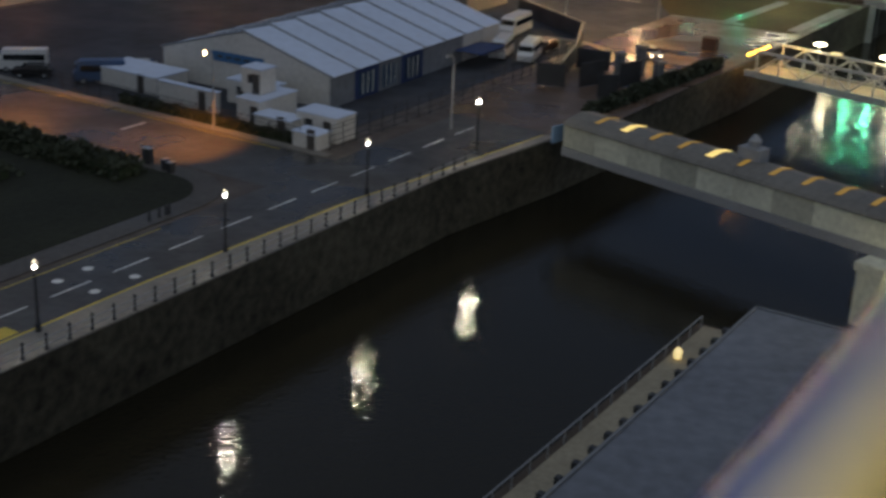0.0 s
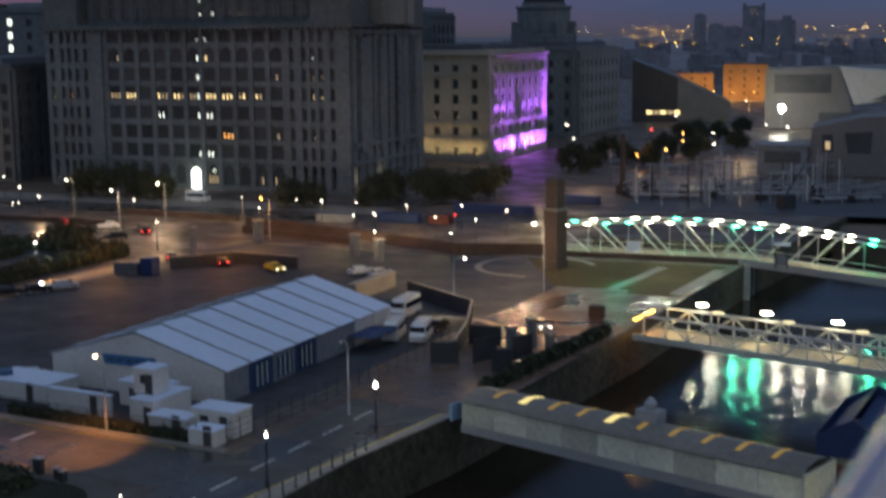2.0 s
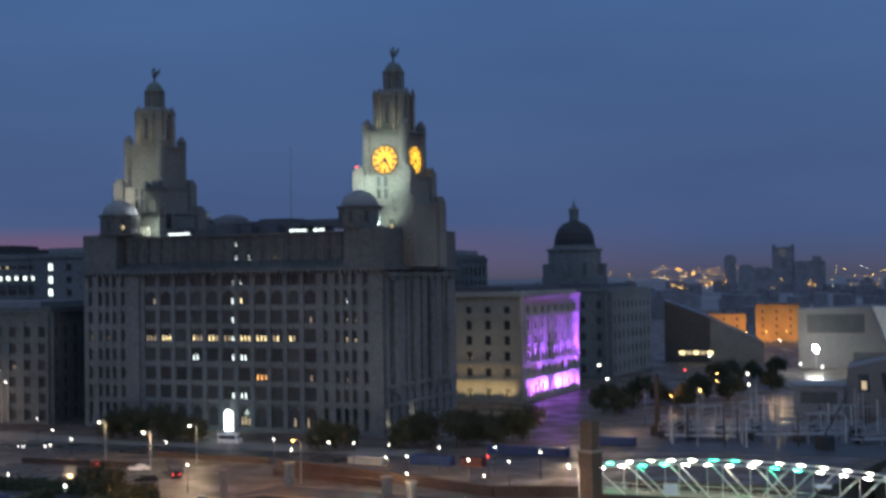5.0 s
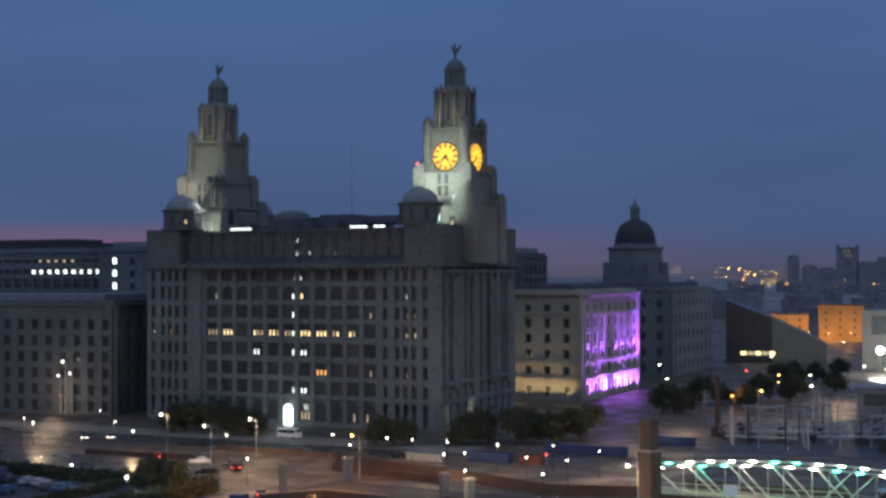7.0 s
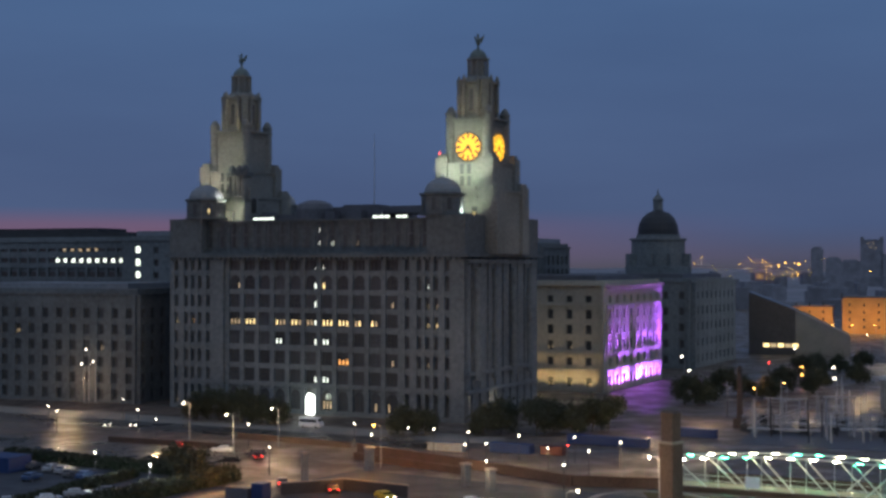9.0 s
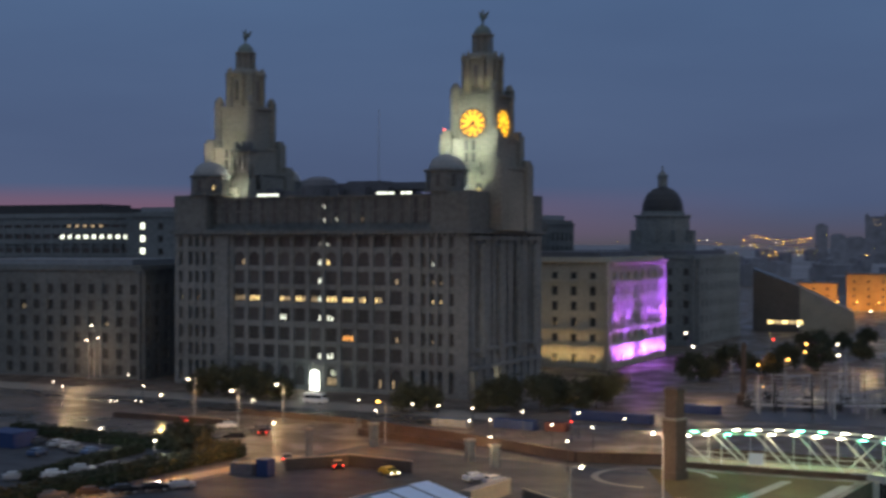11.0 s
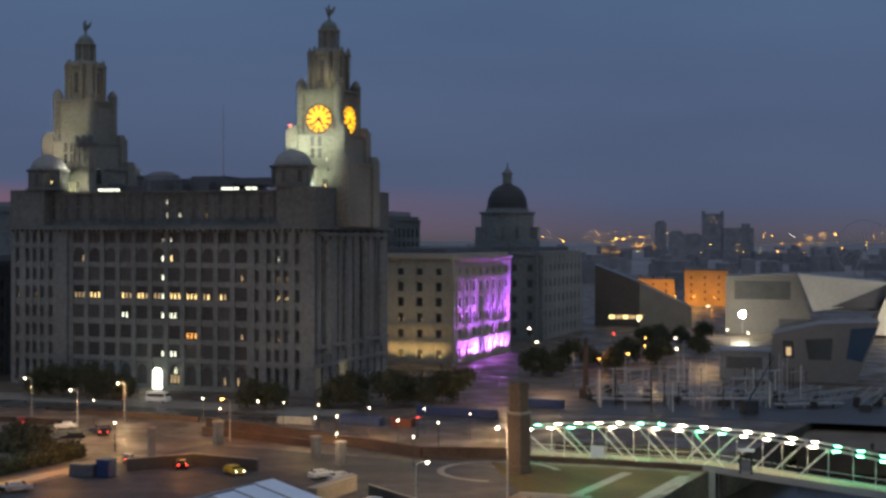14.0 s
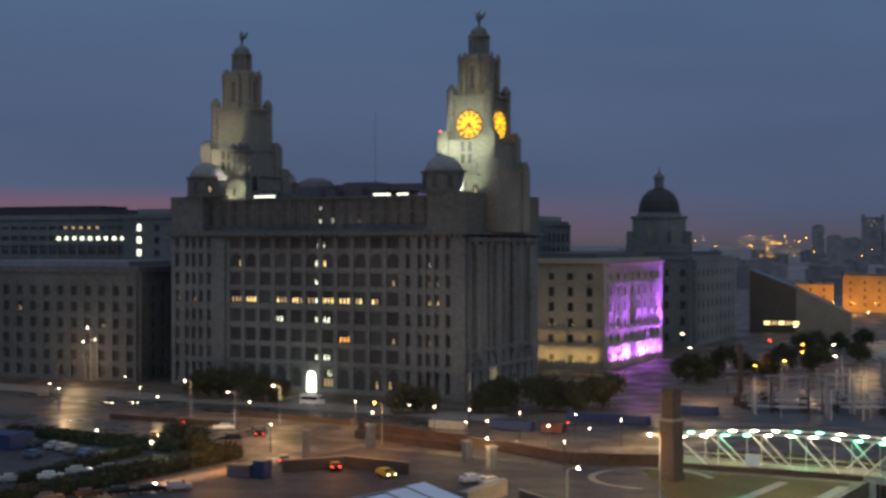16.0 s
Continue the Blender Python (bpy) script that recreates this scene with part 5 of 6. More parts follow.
def truss_bridge():
    b = thing("truss_bridge", place(36.0, 165.0, 0, math.degrees(math.atan2(-0.683, 0.73))), "cream-painted steel truss bridge with lamps", "bridge")
    span, width = 46.0, 6.0
    part("deck", one(box, span / 2, width / 2, -0.3, span, width, 0.4), "beige", b)
    for y in (0.0, width):
        part("girder", one(box, span / 2, y, -0.35, span, 0.35, 0.75), "concrete", b)
        part("top_chord", one(box, span / 2 + 0.2, y, 2.75, span - 2.4, 0.28, 0.28), "steel_white", b)
        for i in range(15):
            x = 1.5 + 3.1 * i
            part("post", one(box, x, y, 0.2, 0.16, 0.2, 2.6), "steel_white", b)
            if i < 14:
                a, c = ((x, 2.8), (x + 3.1, 0.4)) if i % 2 else ((x, 0.4), (x + 3.1, 2.8))
                part("diagonal", one(tube, (a[0], y, a[1]), (c[0], y, c[1]), 0.12, None, 6), "steel_white", b)
    for i, x in enumerate((6.4, 10.4, 15.2, 19.6, 24.2, 28.6, 33.2, 37.6)):
        y = width if i % 2 == 0 else width * 0.45
        part("lamp_post", one(tube, (x, y, 0), (x, y, 3.8), 0.06, None, 6), "steel_white", b)
        bm = B()
        lathe(bm, [(0.2, 3.78), (0.72, 3.84), (0.72, 3.95), (0.25, 4.05)], 14, x, y)
        part("lamp", bm, "bridge_lamp" if i % 2 == 0 else "dim_lamp", b, "oval lamp")
        if i % 2 == 0:
            part("lens", one(quad, [(x + 0.3 * math.cos(k * math.pi / 4), y + 0.3 * math.sin(k * math.pi / 4), 3.76) for k in range(8)]), "downlight", b)
    for k in range(6):
        part("lamp", one(lathe, [(0.12, 0), (0.26, 0.2), (0.12, 0.42)], 10), "lamp_amber", b, "small orange lamp", place(0.1 + 0.2 * k, 0.2 + 0.55 * k, 2.0 + 0.16 * k))
        part("lamp_post", one(tube, (0, 0, -2.6), (0, 0, 0), 0.04, None, 5), "steel_dark", b, "", place(0.1 + 0.2 * k, 0.2 + 0.55 * k, 2.0 + 0.16 * k))
    return b


def covered_bridge():
    b = thing("covered_bridge", place(11.0, 127.4, 0, math.degrees(math.atan2(-0.716, 0.70))), "long covered walkway with a tan roof and yellow skylights", "bridge")
    span, width = 36.0, 5.0
    for i in range(9):
        x = (i + 0.5) * span / 9
        for y in (0.0, width):
            part("panel", one(box, x, y, 0.4, span / 9 - 0.05, 0.14, 2.4), "concrete", b)
    part("floor", one(box, span / 2, width / 2, -0.2, span, width + 0.3, 0.5), "timber", b)
    for y in (-0.05, width + 0.05):
        part("girder", one(box, span / 2, y, -0.45, span, 0.3, 0.82), "steel_grey", b)
    arc = [(-0.35, 2.72), (0.0, 2.95), (0.9, 3.3), (2.5, 3.55), (4.1, 3.3), (5.0, 2.95), (5.35, 2.72)]
    for i in range(11):
        x0, x1 = i * span / 11 + 0.03, (i + 1) * span / 11 - 0.03
        bm = B()
        for (y0, z0), (y1, z1) in zip(arc, arc[1:]):
            quad(bm, [(x0, y0, z0), (x1, y0, z0), (x1, y1, z1), (x0, y1, z1)])
            quad(bm, [(x0, y0, z0 - 0.08), (x1, y0, z0 - 0.08), (x1, y1, z1 - 0.08), (x0, y1, z1 - 0.08)])
        part("roof_sheet", bm, "roof_tan", b)
        if 0 < i:
            bm = B()
            x, HW = i * span / 11, 0.42 if i in (2, 5) else 0.26
            for (y0, z0), (y1, z1) in list(zip(arc, arc[1:]))[2:4]:
                quad(bm, [(x - HW, y0, z0 + 0.05), (x + HW, y0, z0 + 0.05), (x + HW, y1, z1 + 0.05), (x - HW, y1, z1 + 0.05)])
            part("skylight", bm, "lit_skylight_bright" if i in (2, 5) else "skylight", b, "yellow translucent skylight strip")
    part("end_frame", one(box, span + 0.1, width / 2, -0.1, 0.25, width + 0.6, 3.0), "concrete", b)
    bm = B()
    box(bm, 19.5, 3.2, 3.4, 2.2, 1.6, 1.2)
    lathe(bm, [(0.5, 4.6), (0.6, 5.2), (0.2, 5.7)], 8, 19.5, 3.2)
    part("winch_housing", bm, "steel_grey", b, "grey machine housing on the roof")
    part("sign", one(box, -0.9, 0.3, 0.6, 0.15, 2.0, 1.7), "sign_pale", b, "pale blue sign board")
    return b


def lamps_of_bridges():
    a = radians(BOW_TURN)
    for k in range(3, 64, 8):
        x, y = 37 + math.cos(a) * k - math.sin(a) * 2.8, 229.5 + math.sin(a) * k + math.cos(a) * 2.8
        lamp("bridge_light", (x, y, 5.4 - max(0, k - 34) * 0.1), 45, (0.95, 1.0, 0.62), 0.3)


def over_water(x, y, z, watts, colour, size):
    """A downlight of a bridge that shines out over the river."""
    f = 1 - (z + 5.9) / (z + 5.9 + 43.6)
    lamp("bridge_light", (x, y, z), watts, colour, size, (x * f, y * f, -5.9), 30)


def water_lights():
    a = radians(BOW_TURN)
    for i in range(4, 17):
        x, z = i * 3.6 + 1.2, 6.2 - 3.2 * ((i * 3.6 - 21) / 35) ** 2
        green = i % 6 in (2, 3) and i < 10 or i > 13
        over_water(37 + math.cos(a) * x + math.sin(a) * 0.6, 229.5 + math.sin(a) * x - math.cos(a) * 0.6, z, 1250 if green else 650,
                   (0.06, 0.85, 0.5) if green else (1.0, 0.95, 0.78), 0.3)
    c, s = 0.73, -0.683
    for x in (6.4, 15.2, 24.2, 33.2):
        over_water(36 + c * x - s * 5.9, 165 + s * x + c * 5.9, 3.7, 1500, (1.0, 0.95, 0.72), 0.2)
    over_water(35.4, 164.6, 2.4, 700, SODIUM, 0.25)


water_lights()
bow_bridge(), truss_bridge(), covered_bridge(), lamps_of_bridges()
dol = thing("dolphin", place(34.6, 101.6, 0, BR_TURN), "pale concrete pillar standing in the water under the walkway", "pillar")
bm = B()
prism(bm, [(-1.1, -1.0), (1.1, -1.0), (1.1, 1.0), (-1.1, 1.0)], -12, -0.42)
prism(bm, [(-1.3, -1.2), (1.3, -1.2), (1.3, 1.2), (-1.3, 1.2)], -1.2, -0.47)
part("shaft", bm, "concrete", dol)

# floating stage with its long building
stage = thing("landing_stage", qplace(69.2, 23.2, 0), "long floating landing stage with a beige edge walkway", "landing stage")
part("pontoon", one(box, -3.2, -70, -7.5, 14.6, 190, 2.6), "timber", stage)
part("walkway", one(box, -8.9, -70, -4.9, 1.9, 189, 0.12), "beige", stage)
for k in range(40):
    part("post", one(box, -7.9, 24 - 2.3 * k, -4.8, 0.4, 0.5, 0.5), "steel_dark", stage)
for k in range(40):
    part("rail_post", one(tube, (-9.9, 24 - 2.3 * k, -4.8), (-9.9, 24 - 2.3 * k, -3.8), 0.06, None, 5), "steel_grey", stage)
part("rail", one(tube, (-9.9, 24, -3.8), (-9.9, -66, -3.8), 0.06, None, 6), "steel_grey", stage)
bm = B()
lathe(bm, [(0.25, -4.7), (0.35, -4.2), (0.2, -3.9)], 10, -9.1, 17.5)
part("lamp", bm, "dim_lamp", stage, "small yellow deck lamp")
hall = thing("stage_hall", qplace(69.2, 23.2, 0), "long low building with a flat grey felt roof", "building")
part("wall", one(box, -2.0, -68, -4.9, 6.8, 182, 2.8), "steel_grey", hall)
part("roof", one(box, -2.0, -68, -2.1, 7.2, 183, 0.35), "felt", hall)
part("coping", one(box, -5.55, -68, -1.95, 0.22, 183, 0.35), "lead_dome", hall, "pale roof edge")
part("coping", one(box, -2.0, 23.4, -1.95, 7.2, 0.22, 0.35), "lead_dome", hall, "pale roof edge")
for k in range(60):
    part("vent", one(box, 1.75, 20 - 1.6 * k, -1.75, 0.5, 0.9 + 0.3 * (k % 3), 0.3), "steel_dark", hall, "")
part("deck", one(box, 4.6, -68, -2.6, 5.5, 183, 0.25), "felt", stage)
tent = thing("marquee", place(50.0, 124.0, 0, QUAY_TURN), "blue tarpaulin shelter with white trim on the landing stage", "shelter")
bm = B()
for y in (-7, 7):
    quad(bm, [(-3.2, y, -1.4), (3.2, y, -1.4), (3.2, y, 0.6), (0, y, 2.3), (-3.2, y, 0.6)])
for x0, z0, x1, z1 in ((-3.2, -2.2, -3.2, 0.6), (-3.2, -0.4, 0, 2.3), (0, 1.3, 3.2, 0.6), (3.2, -0.4, 3.2, -1.4)):
    quad(bm, [(x0, -7, z0), (x0, 7, z0), (x1, 7, z1), (x1, -7, z1)])
bmesh.ops.remove_doubles(bm, verts=bm.verts, dist=0.01)
part("canopy", bm, "blue_cloth", tent)
for x in (-3.1, 3.1):
    for y in (-6.8, 0, 6.8):
        part("post", one(tube, (x, y, -5.0), (x, y, -1.2), 0.08, None, 6), "steel_white", tent)
part("back_panel", one(box, 0, -6.9, -4.9, 5.6, 0.1, 2.8), "red_panel", tent)
tagged(part("pontoon", one(box, 52, 122, -7.5, 14, 44, 2.4, QUAY_TURN), "timber", None, "dark floating pontoon deck under the shelter"), "", "pontoon")
# ---- the great tent hall and its compound ----
SHED_L, SHED_W, EAVE, RIDGE = 38.2, 22.5, 3.5, 6.6
shed = thing("tent_hall", place(-12.9, 138.4, 0, math.degrees(math.atan2(-0.482, 0.876))), "large white fabric event hall with a ribbed pitched roof", "hall")
# local: +x away from the gable wall's near corner along x = width to the left is -x, length is +y
def gable(bm, y0, y1):
    ring = [(0, 0), (0, EAVE), (-SHED_W / 2, RIDGE), (-SHED_W, EAVE), (-SHED_W, 0)]
    for y in (y0, y1):
        quad(bm, [(x, y, z) for x, z in ring])
    for (xa, za), (xb, zb) in zip(ring, ring[1:] + ring[:1]):
        quad(bm, [(xa, y0, za), (xb, y0, zb), (xb, y1, zb), (xa, y1, za)])
    bmesh.ops.remove_doubles(bm, verts=bm.verts, dist=0.01)
part("gable_wall", one(gable, 0.0, 0.25), "white_wall", shed)
part("gable_wall", one(gable, SHED_L - 0.25, SHED_L), "white_wall", shed)
bays = 8
for k in range(bays):
    y0, y1 = k * SHED_L / bays, (k + 1) * SHED_L / bays
    for side in (0, 1):
        xe, xo = (0.35, 0) if side == 0 else (-SHED_W - 0.35, -SHED_W)
        bm = B()
        rows = []
        for i in range(5):
            f = i / 4
            row = []
            for j in range(5):
                g = j / 4
                sag = -0.16 * math.sin(math.pi * g) * math.sin(math.pi * min(1, f * 1.02))
                row.append(bm.verts.new((xe + (-SHED_W / 2 - xe) * f, y0 + 0.02 + (y1 - y0 - 0.04) * g, EAVE - 0.12 + (RIDGE + 0.12 - EAVE) * f + sag + 0.06)))
            rows.append(row)
        for a, b in zip(rows, rows[1:]):
            for j in range(4):
                bm.faces.new((a[j], a[j + 1], b[j + 1], b[j]))
        part("roof_panel", bm, "white_sheet", shed)
        glazed = side == 0 and k in (1, 2, 3)
        part("side_panel", one(box, xo, (y0 + y1) / 2, 0.02, 0.12, y1 - y0 - 0.1, EAVE - 0.2), "white_wall" if k > 5 or side else "felt" if not glazed or k == 2 else "blue_cloth", shed)
        if glazed:
            part("glazing", one(box, xo + 0.1, (y0 + y1) / 2, 0.4, 0.08, y1 - y0 - 1.6, 2.4), "blue_pane", shed, "bluish glazed bay")
            for q in (-1.0, 0.0, 1.0):
                part("mullion", one(box, xo + 0.18, (y0 + y1) / 2 + q, 0.4, 0.08, 0.1, 2.4), "steel_white", shed)
    for side in (-1, 1):
        bm = B()
        x0 = 0.38 if side > 0 else -SHED_W - 0.38
        tube(bm, (x0, y0, EAVE - 0.04), (-SHED_W / 2, y0, RIDGE + 0.16), 0.10, None, 6)
        part("roof_rib", bm, "lead_dome", shed)
part("banner", one(box, -12.0, -0.08, 3.0, 7.0, 0.06, 1.1), "blue_sign", shed, "blue banner with unreadable pale writing")
for k in range(5):
    part("banner_mark", one(box, -14.4 + 1.2 * k, -0.13, 3.45, 0.8, 0.04, 0.22), "frame", shed)
part("awning", one(box, 2.4, 29.0, 1.9, 3.6, 6.5, 0.12), "blue_cloth", shed, "blue canopy over a side door")


def cabin(s, c, lx, ly, h, label, turn=0.0, z=0.0, window_at=()):
    b = thing("site_cabin", qplace(s, c, z, turn), label, "cabin", "white cabins of the compound")
    bm = B()
    box(bm, 0, 0, 0, lx, ly, h)
    bmesh.ops.bevel(bm, geom=list(bm.edges), offset=0.05, segments=1, affect="EDGES")
    part("body", bm, "white_wall", b)
    part("roof", one(box, 0, 0, h, lx + 0.15, ly + 0.15, 0.12), "white_sheet", b)
    for x, y, w in window_at:
        flat = abs(y) > abs(x) * ly / lx
        part("window", one(box, x, y, h * 0.42, w if flat else 0.08, 0.08 if flat else w, 0.9), "pane", b)
    part("door", one(box, lx * 0.25, -ly / 2 - 0.03, 0.05, 0.9, 0.06, 2.0), "frame", b)
    return b


cabin(104.3, 85.5, 3.0, 6.0, 2.6, "white two-storey site cabin, lower unit")
cabin(104.3, 86.6, 2.6, 2.4, 2.5, "white gatehouse cabin on top of another", 0, 2.75, ((0, -1.2, 0.8), (-1.3, 0, 0.8)))
cabin(101.3, 81.5, 4.6, 2.4, 1.7, "low white site enclosure")
cabin(103.2, 77.2, 5.0, 3.0, 2.5, "white flat-roofed site cabin by the road", 0, 0, ((-1.0, -1.5, 1.0),))
cabin(99.6, 76.2, 3.0, 2.2, 1.5, "low pale box store by the kerb")
cabin(102.6, 94.5, 8.0, 0.6, 2.2, "white solid hoarding panel")
cabin(106.0, 104.5, 9.0, 5.0, 1.9, "white walled enclosure by the side road")
cabin(108.0, 90.0, 6.0, 2.4, 2.5, "white cabin against the tent hall", 0, 0, ((1.5, -1.2, 0.9), (-1.2, -1.2, 0.9)))
# fence of the compound
fence = thing("wire_fence", qplace(98.9, 77), "dark mesh fence round the compound", "fence")
for k in range(20):
    part("post", one(tube, (-1.9 * k, 0, 0), (-1.9 * k, 0, 1.9), 0.05, None, 5), "steel_dark", fence)
    for z in (0.15, 0.6, 1.05, 1.5, 1.85):
        part("wire", one(box, -1.9 * k - 0.95, 0, z, 1.86, 0.03, 0.05), "steel_dark", fence)
fence = thing("wire_fence", qplace(99.5, 74.0), "tall dark mesh fence along the road", "fence")
for k in range(24):
    part("post", one(tube, (0, 2.2 * k, 0), (0, 2.2 * k, 2.4), 0.05, None, 5), "steel_dark", fence)
    for z in (0.2, 0.8, 1.4, 2.0, 2.35):
        part("wire", one(box, 0, 2.2 * k + 1.1, z, 0.03, 2.16, 0.05), "steel_dark", fence)
# gates and dark screens at the head of the covered walkway
for s, c, w, h, t in ((136.5, 70, 3.2, 2.6, 20), (140, 66.5, 3.6, 2.8, 70), (136, 62.5, 2.2, 2.6, 40), (143, 63.0, 3.2, 2.8, 70), (147.5, 70, 4.0, 2.4, 10)):
    g = thing("steel_gate", qplace(s, c, 0, t), "dark solid steel gate leaf", "gate", "gates at the walkway head")
    part("leaf", one(box, 0, 0, 0.1, w, 0.1, h), "steel_dark", g)
    for x in (-w / 2, w / 2):
        part("post", one(box, x, 0, 0, 0.14, 0.14, h + 0.2), "steel_dark", g)
# ---- quay railing, lamps and street furniture ----
rail = thing("quay_railing", qplace(0, 61.5, 0.12), "dark iron railing with posts along the quay edge", "railing")
post = B()
lathe(post, [(0.14, 0), (0.14, 0.1), (0.07, 0.16), (0.06, 0.95), (0.10, 1.0), (0.10, 1.08), (0.04, 1.18)], 8)
post = mesh_of("post", post, "steel_dark")
for k in range(44):
    s = 20.0 + 1.95 * k
    part("post", post, None, rail, "", place(0, s))
    for z in (0.35, 0.85):
        part("bar", one(tube, (0, s, z), (0, s + 1.95, z), 0.03, None, 5), "steel_grey", rail)


def quay_lamp(x, y, h, r):
    b = thing("street_lamp", place(x, y, 0.1), "dark iron lamp post with a white lantern on the quay", "street lamp", "lamps along the quay")
    part("post", one(lathe, [(0.20, 0), (0.2, 0.5), (0.11, 0.7), (0.08, h - 0.5), (0.14, h - 0.4)], 10), "steel_dark", b)
    part("lantern", one(lathe, [(0.06, h - r * 1.2), (r, h - r * 0.6), (r, h + r * 0.6), (0.06, h + 0.15)], 12), "quay_lamp", b, "glowing white lantern")
    part("cap", one(lathe, [(0.22, h + 0.19), (0.2, h + 0.34), (0.03, h + 0.5)], 10), "steel_dark", b)


for x, y in ((-26.2, 80.0), (-16.66, 95.76), (-7.0, 111.0), (2.6, 126.9)):
    quay_lamp(x, y, 4.5, 0.2 if x > 0 else 0.095)


def tall_lamp(x, y, h, kind, label, arm=1.1, turn=200, head=0.19):
    b = thing("street_lamp", place(x, y), label, "street lamp", "street lamps")
    part("post", one(tube, (0, 0, 0), (0, 0, h - 0.3), 0.12, 0.07, 8), "steel_grey", b)
    a = radians(turn)
    bm = B()
    for i in range(4):
        t0, t1 = i / 4 * math.pi / 2, (i + 1) / 4 * math.pi / 2
        f = lambda t: (arm * (1 - math.cos(t)) * math.cos(a), arm * (1 - math.cos(t)) * math.sin(a), h - 0.35 + 0.45 * math.sin(t))
        tube(bm, f(t0), f(t1), 0.06, None, 6)
    part("arm", bm, "steel_grey", b)
    ex, ey = (arm + 0.25) * math.cos(a), (arm + 0.25) * math.sin(a)
    part("head", one(lathe, [(head * 0.6, h - 0.22), (head, h - 0.08), (head * 0.7, h + 0.14)], 10, ex, ey), kind, b, "glowing lamp head")
    return b


tall_lamp(-23.4, 128.8, 7.7, "lamp_peach", "street lamp with a warm glowing head beside the compound", 0.5, 180, 0.15)
tall_lamp(0.0, 133.1, 7.5, "steel_grey", "unlit steel lamp post by the fence", 0.4, 180)
# planting on the near corner
rng = random.Random(7)


def leaf_mass(bm, n, place_at, size, rng):
    for _ in range(n):
        p = Vector(place_at())
        q = Euler((rng.uniform(0, 6.3), rng.uniform(0, 6.3), rng.uniform(0, 6.3))).to_matrix()
        s = size * rng.uniform(0.6, 1.4)
        quad(bm, [p + q @ Vector(v) * s for v in ((-1, -0.6, 0), (1, -0.6, 0.15), (1, 0.6, 0), (-1, 0.6, 0.15))])


def hedge(s0, c0, s1, c1, w, h, n, label):
    b = thing("hedge", Matrix.Identity(4), label, "hedge")
    (ax, ay), (bx, by) = R(s0, c0), R(s1, c1)
    dx, dy = bx - ax, by - ay
    ln = math.hypot(dx, dy)
    nx, ny = -dy / ln, dx / ln
    bm = B()
    def spot():
        f, g, z = rng.random(), rng.uniform(-1, 1), rng.random()
        r = 1 + 0.25 * noise.noise((f * ln * 0.3, g, 1.0))
        k = g * w / 2 * r * (1 - 0.35 * z)
        return (ax + dx * f + nx * k, ay + dy * f + ny * k, 0.1 + h * z * r)
    leaf_mass(bm, n, spot, 0.22, rng)
    tagged(part("leaves", bm, "leaf", b), "", "", "", "stuff")
    bm = B()
    box(bm, (ax + bx) / 2, (ay + by) / 2, 0, ln - 0.4, w * 0.6, h * 0.7, math.degrees(math.atan2(dy, dx)))
    part("wood", bm, "hedge", b)


hedge(81.5, 82.0, 82.2, 118, 4.2, 1.6, 6200, "dense dark hedge beside the side road")
hedge(72, 90, 78, 130, 9.0, 1.3, 4200, "low dark shrubs on the verge")
hedge(99.2, 78, 99.3, 101, 1.0, 0.9, 1600, "dark scrub along the compound fence")
for s, c, h, w in ((85.6, 84.0, 1.5, 0.9), (85.3, 81.6, 1.0, 0.5), (84.9, 80.6, 1.0, 0.5), (66, 83, 1.6, 1.5)):
    b = thing("bin_cabinet", qplace(s, c), "dark steel street cabinet on the footway", "cabinet")
    bm = B()
    box(bm, 0, 0, 0, w, 0.6, h)
    bmesh.ops.bevel(bm, geom=list(bm.edges), offset=0.04, segments=1, affect="EDGES")
    part("body", bm, "steel_dark", b)
    part("top", one(box, 0, 0, h, w + 0.1, 0.7, 0.07), "steel_grey", b)
for s in (85.9, 86.0, 86.2, 86.5):
    k = int((s - 85) * 10)
    b = thing("bollard", qplace(s - 4.6 - 0.5 * k, 73.4 - 0.02 * k), "dark iron bollard at the corner", "bollard", "bollards at the corner")
    part("body", one(lathe, [(0.12, 0), (0.1, 0.8), (0.13, 0.86), (0.05, 0.98)], 8), "steel_dark", b)

# ---- the ship's rail under the eye ----
hx, hy = 0.150 * NX, 0.150 * NY
ship = thing("ship_rail", place(hx, hy, EYE_Z - 0.345, QUAY_TURN), "polished tubular ship's handrail with a glass screen below", "handrail")
smooth(part("tube", one(tube, (0, -2.5, 0), (0, 3.0, 0), 0.036, None, 48), "rail_tube", ship).data)
for q in (-2.0, -0.6, 2.9):
    part("bracket", one(box, 0.0, q, -0.09, 0.02, 0.05, 0.08), "steel_grey", ship)
for q in (-2.0, 2.9):
    part("post", one(box, 0.0, q, -1.12, 0.04, 0.04, 1.03), "steel_grey", ship)
part("glass_clamp", one(box, 0.018, 0.2, -0.1, 0.03, 5.4, 0.055), "steel_grey", ship)
lamp("ship_deck_light", (-0.9 * NX + 0.4 * DX, -0.9 * NY + 0.4 * DY, EYE_Z + 0.05), 85.0, (1.0, 0.62, 0.05), 0.15)
ship_hull = thing("cruise_ship", qplace(0, 0, 0), "white hull and open deck of the moored ship", "ship")
part("hull", one(box, 9.62, -40, WATER_Z - 2, 19.7, 240, EYE_Z - 1.5 - WATER_Z + 1.88), "white_wall", ship_hull)
part("deck", one(box, 9.62, -40, EYE_Z - 1.62, 19.7, 240, 0.15), "timber", ship_hull)
